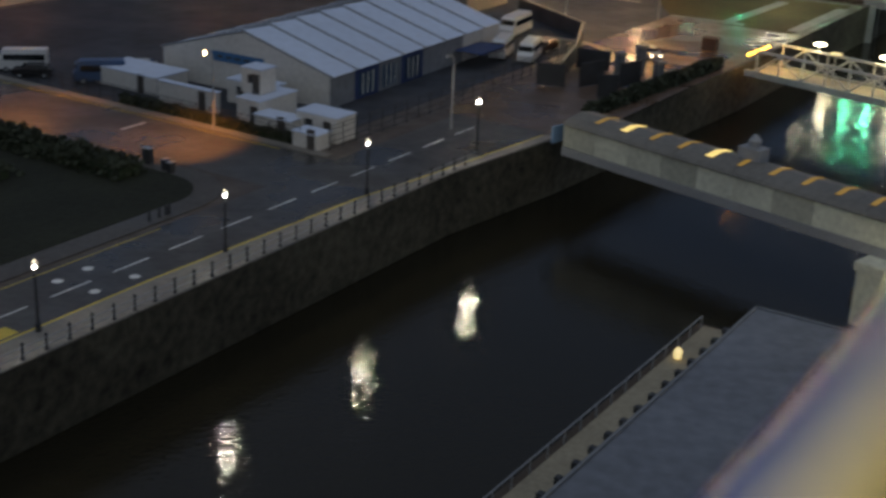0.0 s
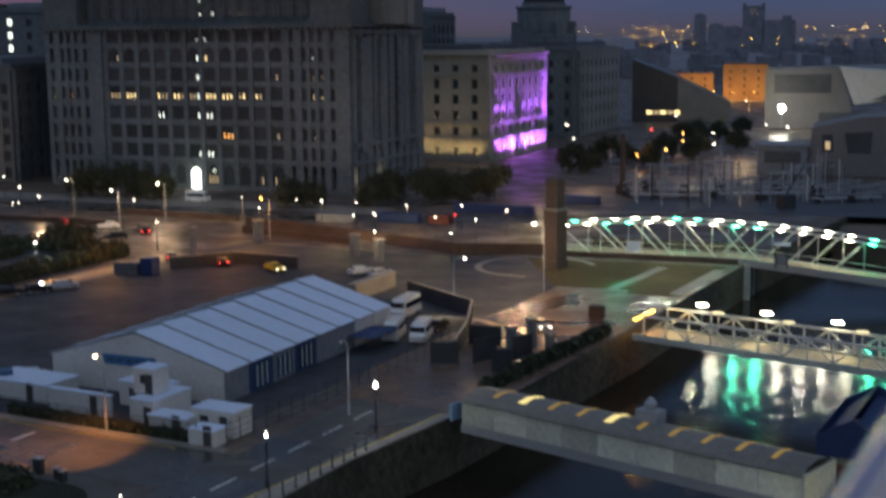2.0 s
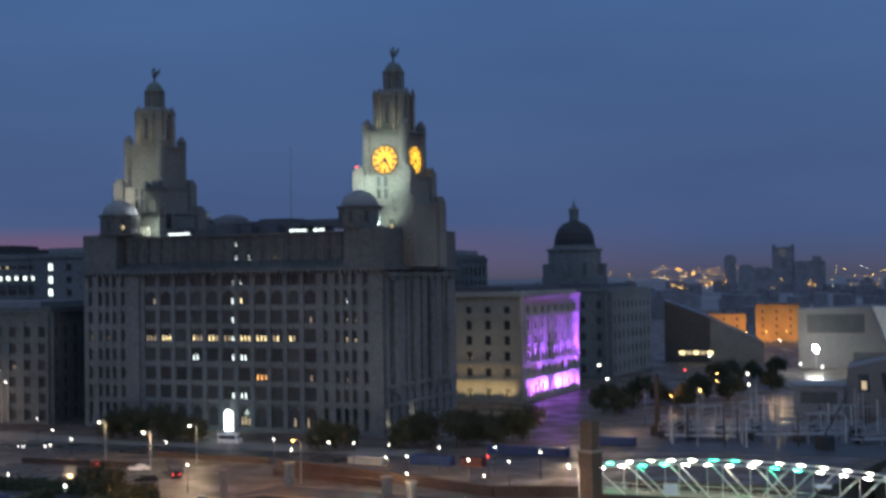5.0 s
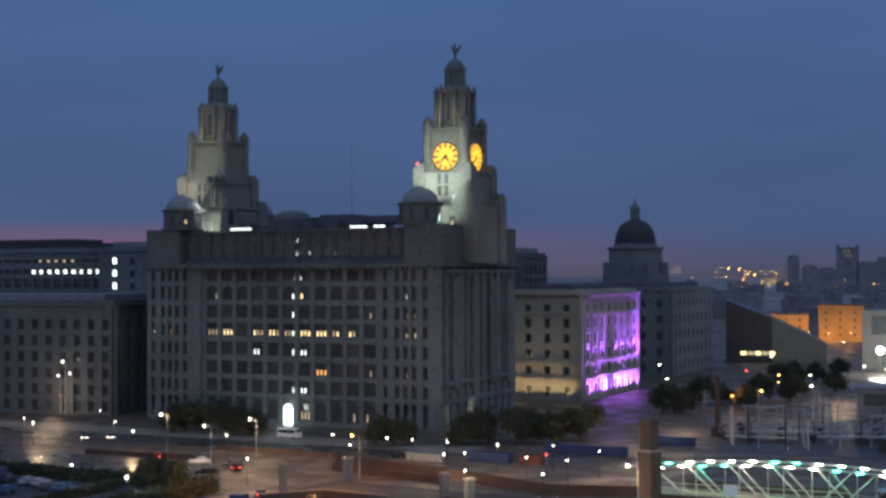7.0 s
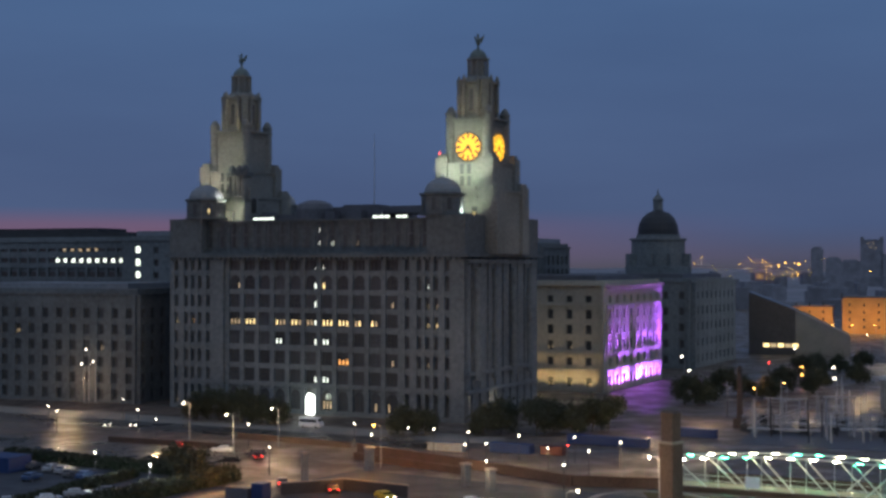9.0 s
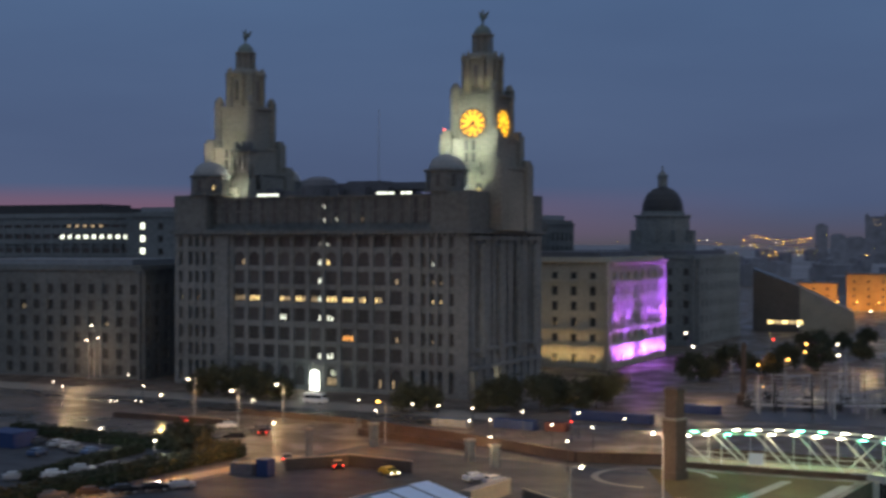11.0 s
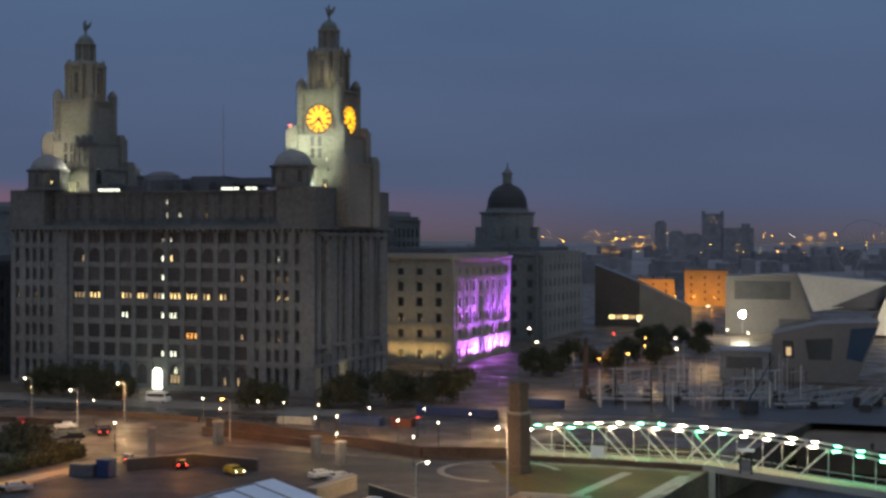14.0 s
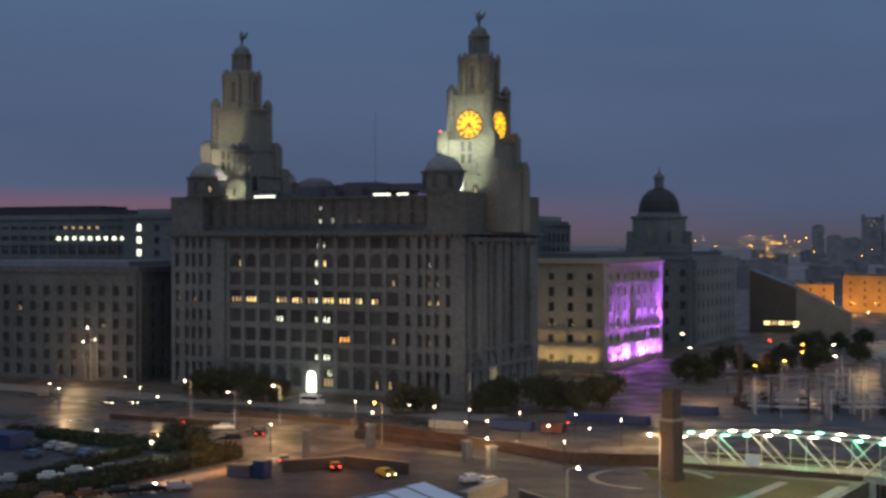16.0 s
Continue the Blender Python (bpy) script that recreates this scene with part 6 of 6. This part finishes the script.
# ---- vehicles ----
def car(x, y, turn, paint, kind="car", lights=""):
    ln, wd, ht = {"car": (4.3, 1.75, 1.45), "van": (5.6, 2.0, 2.5), "minibus": (6.8, 2.2, 2.7)}[kind]
    b = thing(kind, place(x, y, 0, turn), f"parked {paint} {kind} on the tarmac", kind, "parked vehicles")
    if kind == "car":
        side = [(-0.5, 0.28), (0.5, 0.28), (0.5, 0.58), (0.46, 0.66), (0.24, 0.72), (0.10, 1.0), (-0.28, 1.0), (-0.44, 0.72), (-0.5, 0.66)]
    else:
        side = [(-0.5, 0.14), (0.5, 0.14), (0.5, 0.42), (0.47, 0.52), (0.38, 0.95), (0.33, 1.0), (-0.49, 1.0), (-0.5, 0.95)]
    bm = B()
    ring = [(px * ln, pz * ht) for px, pz in side]
    faces = []
    for sgn in (-1, 1):
        vs = [bm.verts.new((px, sgn * wd / 2 * (0.82 if pz > 0.75 * ht else 1.0), pz)) for px, pz in ring]
        faces.append(vs)
        bm.faces.new(vs if sgn < 0 else vs[::-1])
    for k in range(len(ring)):
        j = (k + 1) % len(ring)
        bm.faces.new((faces[0][k], faces[0][j], faces[1][j], faces[1][k]))
    body = part("body", bm, CAR_PAINT[paint], b)
    if kind == "car":
        part("windscreen", one(box, 0.155 * ln, 0, 0.74 * ht, 0.16 * ln, wd * 0.8, 0.2 * ht), "screen", body)
        for sgn in (-1, 1):
            part("side_window", one(box, -0.09 * ln, sgn * wd * 0.435, 0.73 * ht, 0.36 * ln, 0.06, 0.2 * ht), "screen", body)
        part("rear_window", one(box, -0.35 * ln, 0, 0.74 * ht, 0.12 * ln, wd * 0.78, 0.18 * ht), "screen", body)
    else:
        part("windscreen", one(box, 0.415 * ln, 0, 0.56 * ht, 0.07 * ln, wd * 0.86, 0.3 * ht), "screen", body)
        for sgn in (-1, 1):
            part("side_window", one(box, -0.05 * ln, sgn * wd * 0.48, 0.55 * ht, 0.8 * ln, 0.06, 0.26 * ht), "screen", body)
    for px in (-0.31, 0.31):
        for sgn in (-1, 1):
            wl_ = part("wheel", one(tube, (px * ln, sgn * (wd / 2 - 0.2), 0.32), (px * ln, sgn * (wd / 2 + 0.01), 0.32), 0.32, None, 14), "tyre", b)
            part("rim", one(tube, (px * ln, sgn * (wd / 2), 0.32), (px * ln, sgn * (wd / 2 + 0.03), 0.32), 0.2, None, 10), "steel_grey", wl_)
    for sgn in (-1, 1):
        part("headlight", one(box, 0.49 * ln, sgn * wd * 0.36, 0.46 * ht if kind == "car" else 0.34 * ht, 0.1, 0.3, 0.16), "lamp_white" if lights == "front" else "steel_white", body)
        part("tail_light", one(box, -0.49 * ln, sgn * wd * 0.38, 0.5 * ht if kind == "car" else 0.36 * ht, 0.1, 0.26, 0.18), "lamp_red" if lights == "rear" else "red_panel", body)
    return b


car(5.9, 167.5, 256, "white", "van")
car(9.3, 166.2, 256, "white", "van")
car(8.0, 181.5, 246, "white", "minibus")
car(11.5, 171.5, 240, "black", "car")
car(-48.5, 149.0, 190, "white", "van")
car(-46.6, 146.4, 190, "black", "car")
car(-35.8, 150.5, 200, "silver", "car")
car(-39.0, 145.5, 195, "blue", "van")
for x, y, turn, paint in ((-42.9, 207.3, 20, "silver"), (-46.6, 205.2, 25, "black"), (-50.6, 203.2, 25, "black"), (-55.0, 201.0, 25, "black"), (-60, 198, 25, "grey"),
                          (-79.2, 252.4, 70, "grey"), (-74.4, 249.5, 70, "silver"), (-71.6, 247.1, 75, "silver"), (-75.0, 239.0, 75, "blue"), (-69.0, 243.0, 70, "grey"),
                          (-66.0, 241.0, 70, "blue"), (-62.1, 221.4, 20, "silver"), (-65.1, 216.1, 20, "white"), (-57.5, 224.0, 20, "grey"), (-70.5, 214.0, 20, "silver"), (-62.3, 236.6, 70, "grey"),
                          (-53, 228, 20, "grey"), (-47.6, 274.5, 185, "white"), (-43.6, 259.5, 190, "black"), (-40.0, 269.5, 185, "grey"), (-50, 250, 0, "grey"),
                          (2.5, 214.5, 30, "white"), (5.5, 212.0, 30, "silver")):
    car(x, y, turn, paint)
car(-34.1, 318.0, -26, "white", "van")
car(-11.6, 219.5, -60, "yellow", "car", "front")
car(-20.6, 226.5, 100, "black", "car", "rear")
car(-39.0, 266.0, 100, "black", "car", "rear")
car(-82.0, 318.0, -75, "grey", "car", "front")
car(-76.0, 318.0, -75, "grey", "car", "front")
car(-30.0, 233.5, 100, "grey", "car", "rear")
car(-58.0, 283.0, 100, "red", "car", "rear")
car(24.8, 170.5, -75, "silver", "car", "front")

# ---- street lamps of the town ----
for x, y, h in ((-58.2, 295.2, 8.0), (-44.9, 272.4, 8.0), (-37.4, 284.4, 8.0)):
    tall_lamp(x, y, h, "lamp_white", "tall steel street lamp with a white head", 1.2, 170)
tall_lamp(-14.2, 254.6, 8.0, "lamp_warm", "tall street lamp with an orange head", 1.2, 175)
tall_lamp(29.3, 196.4, 10.2, "lamp_white", "tall steel street lamp by the lawn", 1.2, 165)
tall_lamp(15.1, 187.0, 6.8, "lamp_white", "steel street lamp beside the yard wall", 1.5, 20)
TOWN_LAMPS = [(-90.8, 307.4), (-72.9, 309.8), (-82.4, 334.7), (-64.5, 290.5), (-63.6, 238.1), (-50.6, 223.3), (-43.2, 281.3), (-34, 246), (-21.3, 282.4), (-16.6, 264.3),
              (-9.8, 275.5), (-4.6, 273.2), (2.4, 268.9), (1.6, 250.2), (5.5, 251.5), (5.0, 228.9), (12.1, 263.5), (16.5, 245.0), (23.5, 241.3), (30.6, 253.3), (22.8, 261.7),
              (17.7, 224.4), (-96, 318), (-118.7, 396.9)]


def town_lamp(x, y, h=5.0):
    b = thing("street_lamp", place(x, y), "slim street lamp with a round white lantern", "street lamp", "lantern lamps of the square")
    part("post", one(tube, (0, 0, 0), (0, 0, h - 0.3), 0.09, 0.06, 6), "steel_dark", b)
    part("lantern", one(lathe, [(0.07, h - 0.16), (0.135, h - 0.07), (0.135, h + 0.07), (0.07, h + 0.16)], 10), "lamp_white", b, "glowing round lantern")
    return b


lantern_post = town_lamp(*TOWN_LAMPS[0])
for x, y in TOWN_LAMPS[1:]:
    copy_thing(lantern_post, place(x, y))
for x, y, z in ((178, 541, 5), (69.5, 414, 10.5), (71.7, 414, 6.3), (207, 745, 6), (217, 742, 6), (228, 739, 6), (236, 737, 6), (150, 470, 6), (157, 468, 5), (120, 430, 6), (112, 400, 5), (96, 395, 4), (140, 560, 4), (170, 560, 10)):
    tall_lamp(x, y, z, "lamp_white" if x not in (207, 217, 228, 236, 96) else "lamp_warm", "distant street lamp at the waterfront", 0.6, 180, 0.36)
for x, y, z in ((-101.4, 373.0, 14.9), (-99.4, 372.6, 11.6), (-102.6, 372.6, 11.0)):
    tall_lamp(x, y, z, "lamp_white", "tall street lamp before the grey office building", 0.5, 180, 0.22)
for x, y, z in ((84.5, 382.9, 3.6), (110.3, 431.7, 6.0), (110.0, 431.0, 3.6)):
    tall_lamp(x, y, z, "lamp_warm", "short orange street lamp on the pier head", 0.4, 180, 0.22)
b = thing("traffic_light", place(20.9, 255.1), "tall signal post with a red light", "traffic light")
part("post", one(tube, (0, 0, 0), (0, 0, 4.0), 0.08), "steel_dark", b)
part("lamp", one(lathe, [(0.08, 4.0), (0.18, 4.15), (0.08, 4.35)], 10), "lamp_red", b)

b = thing("traffic_light", place(103.7, 451.2), "far signal post with a red light", "traffic light")
part("post", one(tube, (0, 0, 0), (0, 0, 5.8), 0.1), "steel_dark", b)
part("lamp", one(lathe, [(0.1, 5.7), (0.32, 6.0), (0.1, 6.3)], 10), "lamp_red", b)

# ---- trees ----
def tree_meshes(seed, h, spread):
    r = random.Random(seed)
    bark = B()
    tube(bark, (0, 0, 0), (0.05, 0.02, h * 0.45), 0.16, 0.11, 7)
    tips = []
    for k in range(9):
        a = 2 * math.pi * k / 9 + r.uniform(-0.3, 0.3)
        z0 = h * r.uniform(0.32, 0.5)
        tip = (spread * r.uniform(0.45, 0.9) * math.cos(a), spread * r.uniform(0.45, 0.9) * math.sin(a), h * r.uniform(0.30, 0.9))
        tube(bark, (0.03, 0.02, z0), tip, 0.07, 0.02, 5)
        tips.append(Vector(tip))
    tips.append(Vector((0, 0, h * 0.9)))
    leaves = B()
    def spot():
        t = r.choice(tips)
        v = Vector((r.gauss(0, 1), r.gauss(0, 1), r.gauss(0, 1.0)))
        return t + v * spread * 0.24
    leaf_mass(leaves, 3200, spot, 0.2, r)
    return mesh_of("trunk", bark, "bark"), mesh_of("crown", leaves, "leaf")


KINDS = [tree_meshes(k, h, w) for k, h, w in ((1, 6.2, 3.3), (2, 7.0, 3.7), (3, 5.2, 2.9))]
for i, (x, y, k) in enumerate(((-12, 308, 0), (-7, 309, 2), (6, 309, 0), (10, 311, 1), (18, 310, 1), (22, 313, 1), (26, 311, 0), (31, 315, 1), (35, 318, 1), (63, 374, 1), (68, 372, 0),
                              (-52, 333, 1), (-47, 331, 0), (-58, 336, 1), (-43, 329, 2), (-64, 338, 0), (105, 400, 1), (112, 420, 0), (98, 408, 1), (125, 470, 1), (135, 480, 0), (118, 462, 1), (145, 485, 1), (88, 385, 0),
                              (78, 400, 1), (84, 398, 2), (-50, 246, 2), (-47, 244, 2), (130, 440, 0))):
    b = thing("tree", pose(x, y - 5 if y < 340 else y, 0, 0, 0, 47 * i), "small dark leafy tree on the waterfront", "tree", "trees of the waterfront")
    part("trunk", KINDS[k][0], None, b)
    tagged(part("crown", KINDS[k][1], None, b), "", "", "", "stuff")
hedge(100, 155.5, 184, 158.0, 4.0, 2.6, 9500, "dark hedge between the path and the car park")
hedge(184, 157, 181, 214, 3.0, 2.2, 6000, "dark hedge at the end of the car park")
hedge(146, 170, 178, 176, 2.6, 1.5, 4200, "low dark hedge inside the car park")
hedge(127, 60.6, 160, 58.6, 1.6, 1.3, 3600, "dark scrub growing along the quay edge")

# ---- walls, gate piers and site boxes ----
def wall_run(name, pts, w, h, material, label):
    b = thing(name, Matrix.Identity(4), label, "wall")
    for (ax, ay), (bx, by) in zip(pts, pts[1:]):
        ln = math.hypot(bx - ax, by - ay)
        t = math.degrees(math.atan2(by - ay, bx - ax))
        part("run", one(box, (ax + bx) / 2, (ay + by) / 2, 0, ln, w, h, t), material, b)
        part("coping", one(box, (ax + bx) / 2, (ay + by) / 2, h, ln + 0.1, w + 0.2, 0.15, t), "kerb" if material != "brown_wall" else "brown_wall", b)


wall_run("boundary_wall", [(-48, 298), (-22, 282)], 0.6, 1.1, "brown_wall", "dark low wall before the forecourt")
wall_run("boundary_wall", [(-20, 276), (4, 252), (20, 234), (37, 231)], 0.8, 1.7, "brown_wall", "dark brown wall along the sunken canal")
wall_run("boundary_wall", [(-20, 266), (2, 246)], 0.6, 1.2, "brown_wall", "dark brown low wall across the square")
wall_run("boundary_wall", [(44, 236.5), (70, 224.5)], 0.8, 1.9, "brown_wall", "brown wall behind the arched bridge")
wall_run("boundary_wall", [(-75, 292), (-60, 286), (-48, 280)], 0.6, 1.0, "brown_wall", "low brown wall beside the road")
wall_run("boundary_wall", [(-29, 224), (-19, 229), (-8, 222)], 0.16, 1.9, "steel_dark", "dark mesh gates at the yard entrance")
wall_run("boundary_wall", [(0.8, 193.6), (7.0, 204.2)], 1.4, 2.2, "roof_tan", "long low tan store behind the hall")
wall_run("boundary_wall", [(9, 196), (17, 180), (15, 166), (12.6, 156)], 0.15, 2.2, "steel_dark", "dark mesh fence round the minibus bay")
for x, y, w, h in ((1.6, 233.9, 1.3, 3.6), (5.7, 227.6, 1.3, 3.6), (-16.2, 251.9, 1.4, 4.0), (-26.2, 233.8, 1.0, 5.5), (22.4, 160.5, 0.9, 3.4), (19.5, 157, 0.9, 3.2), (24, 156, 0.9, 2.6)):
    b = thing("gate_pier", place(x, y, 0, 30), "tall pale stone gate pier", "pier", "gate piers of the old dock")
    part("shaft", one(box, 0, 0, 0, w, w, h), "stone", b)
    part("cap", one(box, 0, 0, h, w + 0.3, w + 0.3, 0.35), "kerb", b)
b = thing("brick_tower", place(34.3, 217.5, 0, BR_TURN), "square brown brick pillar beside the arched bridge", "pillar")
bm = B()
box(bm, 0, 0, 0, 3.0, 3.0, 1.2)
box(bm, 0, 0, 1.2, 2.7, 2.7, 8.6)
box(bm, 0, 0, 9.8, 2.2, 2.2, 4.2)
part("shaft", bm, "pillar_brick", b)
part("cap", one(lathe, [(1.7, 14.0), (1.7, 14.4), (1.2, 14.8)], 4, 0, 0, math.pi / 4), "pillar_brick", b)
part("band", one(box, 0, 0, 9.5, 3.0, 3.0, 0.4), "kerb", b)
b = thing("memorial_column", place(66.5, 319.1, 0, U_TURN), "tall slim red-brown stone column on the pier head", "column")
part("plinth", one(box, 0, 0, 0, 2.6, 2.6, 2.2), "brown_wall", b)
part("shaft", one(lathe, [(0.95, 2.2), (0.85, 3.0), (0.6, 13.2), (0.85, 13.6), (0.3, 14.6)], 4, 0, 0, math.pi / 4), "brown_wall", b)
for x, y, w, d, h, m_, l_ in ((-31.6, 219.0, 2.2, 2.4, 2.6, "blue_cloth", "blue site box at the yard edge"), (-35.2, 220.0, 4.4, 2.0, 1.8, "slate", "dark blue-grey skip beside the site box"),
                              (11.2, 276.0, 9.0, 2.6, 1.7, "blue_cloth", "blue container in the square"), (19.4, 273.0, 4.6, 2.4, 1.6, "red_panel", "red container in the square"),
                              (-2.0, 279.0, 8, 2.0, 1.4, "felt", "pale grey site boxes in the square"), (32, 287, 18, 2, 1.8, "blue_cloth", "long dark blue hoarding round works"), (52, 302, 12, 2, 1.8, "blue_cloth", "dark blue hoarding round works"),
                              (-84, 251, 8, 6, 2.6, "blue_cloth", "blue-roofed shelter at the car park"), (33.6, 177.0, 1.9, 1.5, 1.5, "brown_wall", "dark red kiosk at the bridge head")):
    b = thing("container", place(x, y, 0, U_TURN), l_, "container")
    bm = B()
    box(bm, 0, 0, 0.0, w, d, h + 0.1)
    bmesh.ops.bevel(bm, geom=list(bm.edges), offset=0.06, segments=1, affect="EDGES")
    part("body", bm, m_, b)
    part("lid", one(box, 0, 0, h + 0.1, w + 0.1, d + 0.1, 0.1), m_, b)
b = thing("floating_stage", Matrix.Identity(4), "wide brown timber-decked floating stage before the terminal", "landing stage")
part("pontoon", one(prism, [(93, 250), (131, 230), (205, 395), (140, 352)], -7.5, -1.6), "timber", b)
part("deck", one(prism, [(93, 250), (131, 230), (205, 395), (140, 352)], -1.6, -1.5), "stage_deck", b)
for k in range(4):
    part("bollard", one(lathe, [(0.35, -1.5), (0.3, -0.7), (0.45, -0.5), (0.2, -0.3)], 10, 97 + 9 * k, 250 - 4.6 * k), "steel_dark", b)
b = thing("stage_hut", place(134.5, 303, -1.5, -20), "small cream hut with a lit window on the floating stage", "hut")
part("wall", one(box, 0, 0, 0, 4.0, 3.0, 2.5), "beige", b)
part("roof", one(box, 0, 0, 2.5, 4.5, 3.5, 0.2), "felt", b)
part("window", one(box, 0.4, -1.52, 1.0, 1.4, 0.1, 1.0), "lit_dim", b)
# gangways and gantries of the ferry berth
for i, (x, y, w, h) in enumerate(((72, 314, 7, 7.5), (82, 302, 6, 9.0), (87, 291, 0, 9.5), (95, 295, 8, 7.0), (111, 310, 0, 11.0), (103, 300, 6, 8.0), (78, 325, 8, 6), (90, 318, 0, 12), (66, 300, 0, 7))):
    b = thing("gantry", place(x, y, 0, -20 + 9 * i), "pale steel gantry posts of the ferry berth", "gantry", "gantries of the berth")
    part("post", one(tube, (0, 0, 0), (0, 0, h), 0.2, 0.14, 8), "steel_grey", b)
    if w:
        part("post", one(tube, (w, 0, 0), (w, 0, h), 0.2, 0.14, 8), "steel_grey", b)
        part("beam", one(box, w / 2, 0, h - 0.3, w + 1, 0.3, 0.4), "steel_grey", b)
for i in range(7):
    b = thing("gangway", place(74 + 6.5 * i, 308 - 2 * i + (i % 3) * 8, 0.3 + 0.6 * (i % 2), -20 + 4 * i), "dark blue-grey steel gangway of the ferry berth", "gangway", "gangways")
    part("leg", one(box, -6, 0, -1.2, 0.3, 1.6, 1.7), "steel_grey", b)
    part("leg", one(box, 6, 0, -1.2, 0.3, 1.6, 1.7), "steel_grey", b)
    part("deck", one(box, 0, 0, 0.5, 16, 2.2, 0.3), "steel_grey", b)
    for y in (-1.1, 1.1):
        part("rail", one(box, 0, y, 1.7, 16, 0.08, 0.1), "steel_grey", b)
        for k in range(7):
            part("stanchion", one(box, -7.5 + 2.5 * k, y, 0.8, 0.08, 0.08, 1.0), "steel_grey", b)
rng = random.Random(11)
# dark sheet laid over the ground, standing in for the berth's water
tagged(part("berth_deck", one(prism, [(60, 290), (126, 262), (138, 330), (80, 350)], 0.0, 0.06), "berth", None, "dark sheet in place of the water at the ferry berth"), "", "", "", "structure")
for i in range(9):
    b = thing("lattice_ramp", place(70 + 7 * i, 318 - 3.2 * i, 0.06, 55 - 14 * (i % 4)), "bluish-grey lattice steel loading ramp", "ramp", "ramps of the berth")
    for y in (-1.2, 1.2):
        part("top_chord", one(tube, (-6, y, 3.2), (6, y, 4.4), 0.1, None, 6), "steel_grey", b)
        part("bottom_chord", one(tube, (-6, y, 1.4), (6, y, 2.6), 0.1, None, 6), "steel_grey", b)
        for k in range(8):
            x = -6 + 1.5 * k
            part("brace", one(tube, (x, y, 1.4 + 0.15 * k + (1.8 if k % 2 else 0)), (x + 1.5, y, 1.55 + 0.15 * k + (0 if k % 2 else 1.8)), 0.06, None, 5), "steel_grey", b)
    for x, z in ((-5.8, 1.5), (5.8, 2.6)):
        part("leg", one(box, x, 0, 0, 0.4, 2.6, z), "steel_dark", b)
for i in range(46):
    x, y = rng.uniform(66, 125), rng.uniform(290, 345)
    b = thing("mooring_post", place(x, y), "pale steel post of the ferry berth", "post", "posts of the berth")
    h = rng.uniform(4, 9)
    part("shaft", one(tube, (0, 0, 0), (0, 0, h), 0.16, 0.12, 7), "steel_white" if i % 5 == 0 else "steel_grey" if i % 2 else "steel_dark", b)
    part("arm", one(box, rng.uniform(-1, 1), 0, h * 0.8, 2.4, 0.15, 0.15, rng.uniform(0, 90)), "steel_grey", b)
b = thing("crane", place(96, 287, 0, 10), "dark lattice derrick leaning over the berth", "crane")
part("base", one(box, 0, 0, 0, 3, 3, 3), "steel_dark", b)
part("jib", one(tube, (0, 0, 3), (7, 2, 12), 0.22, 0.12, 6), "steel_dark", b)
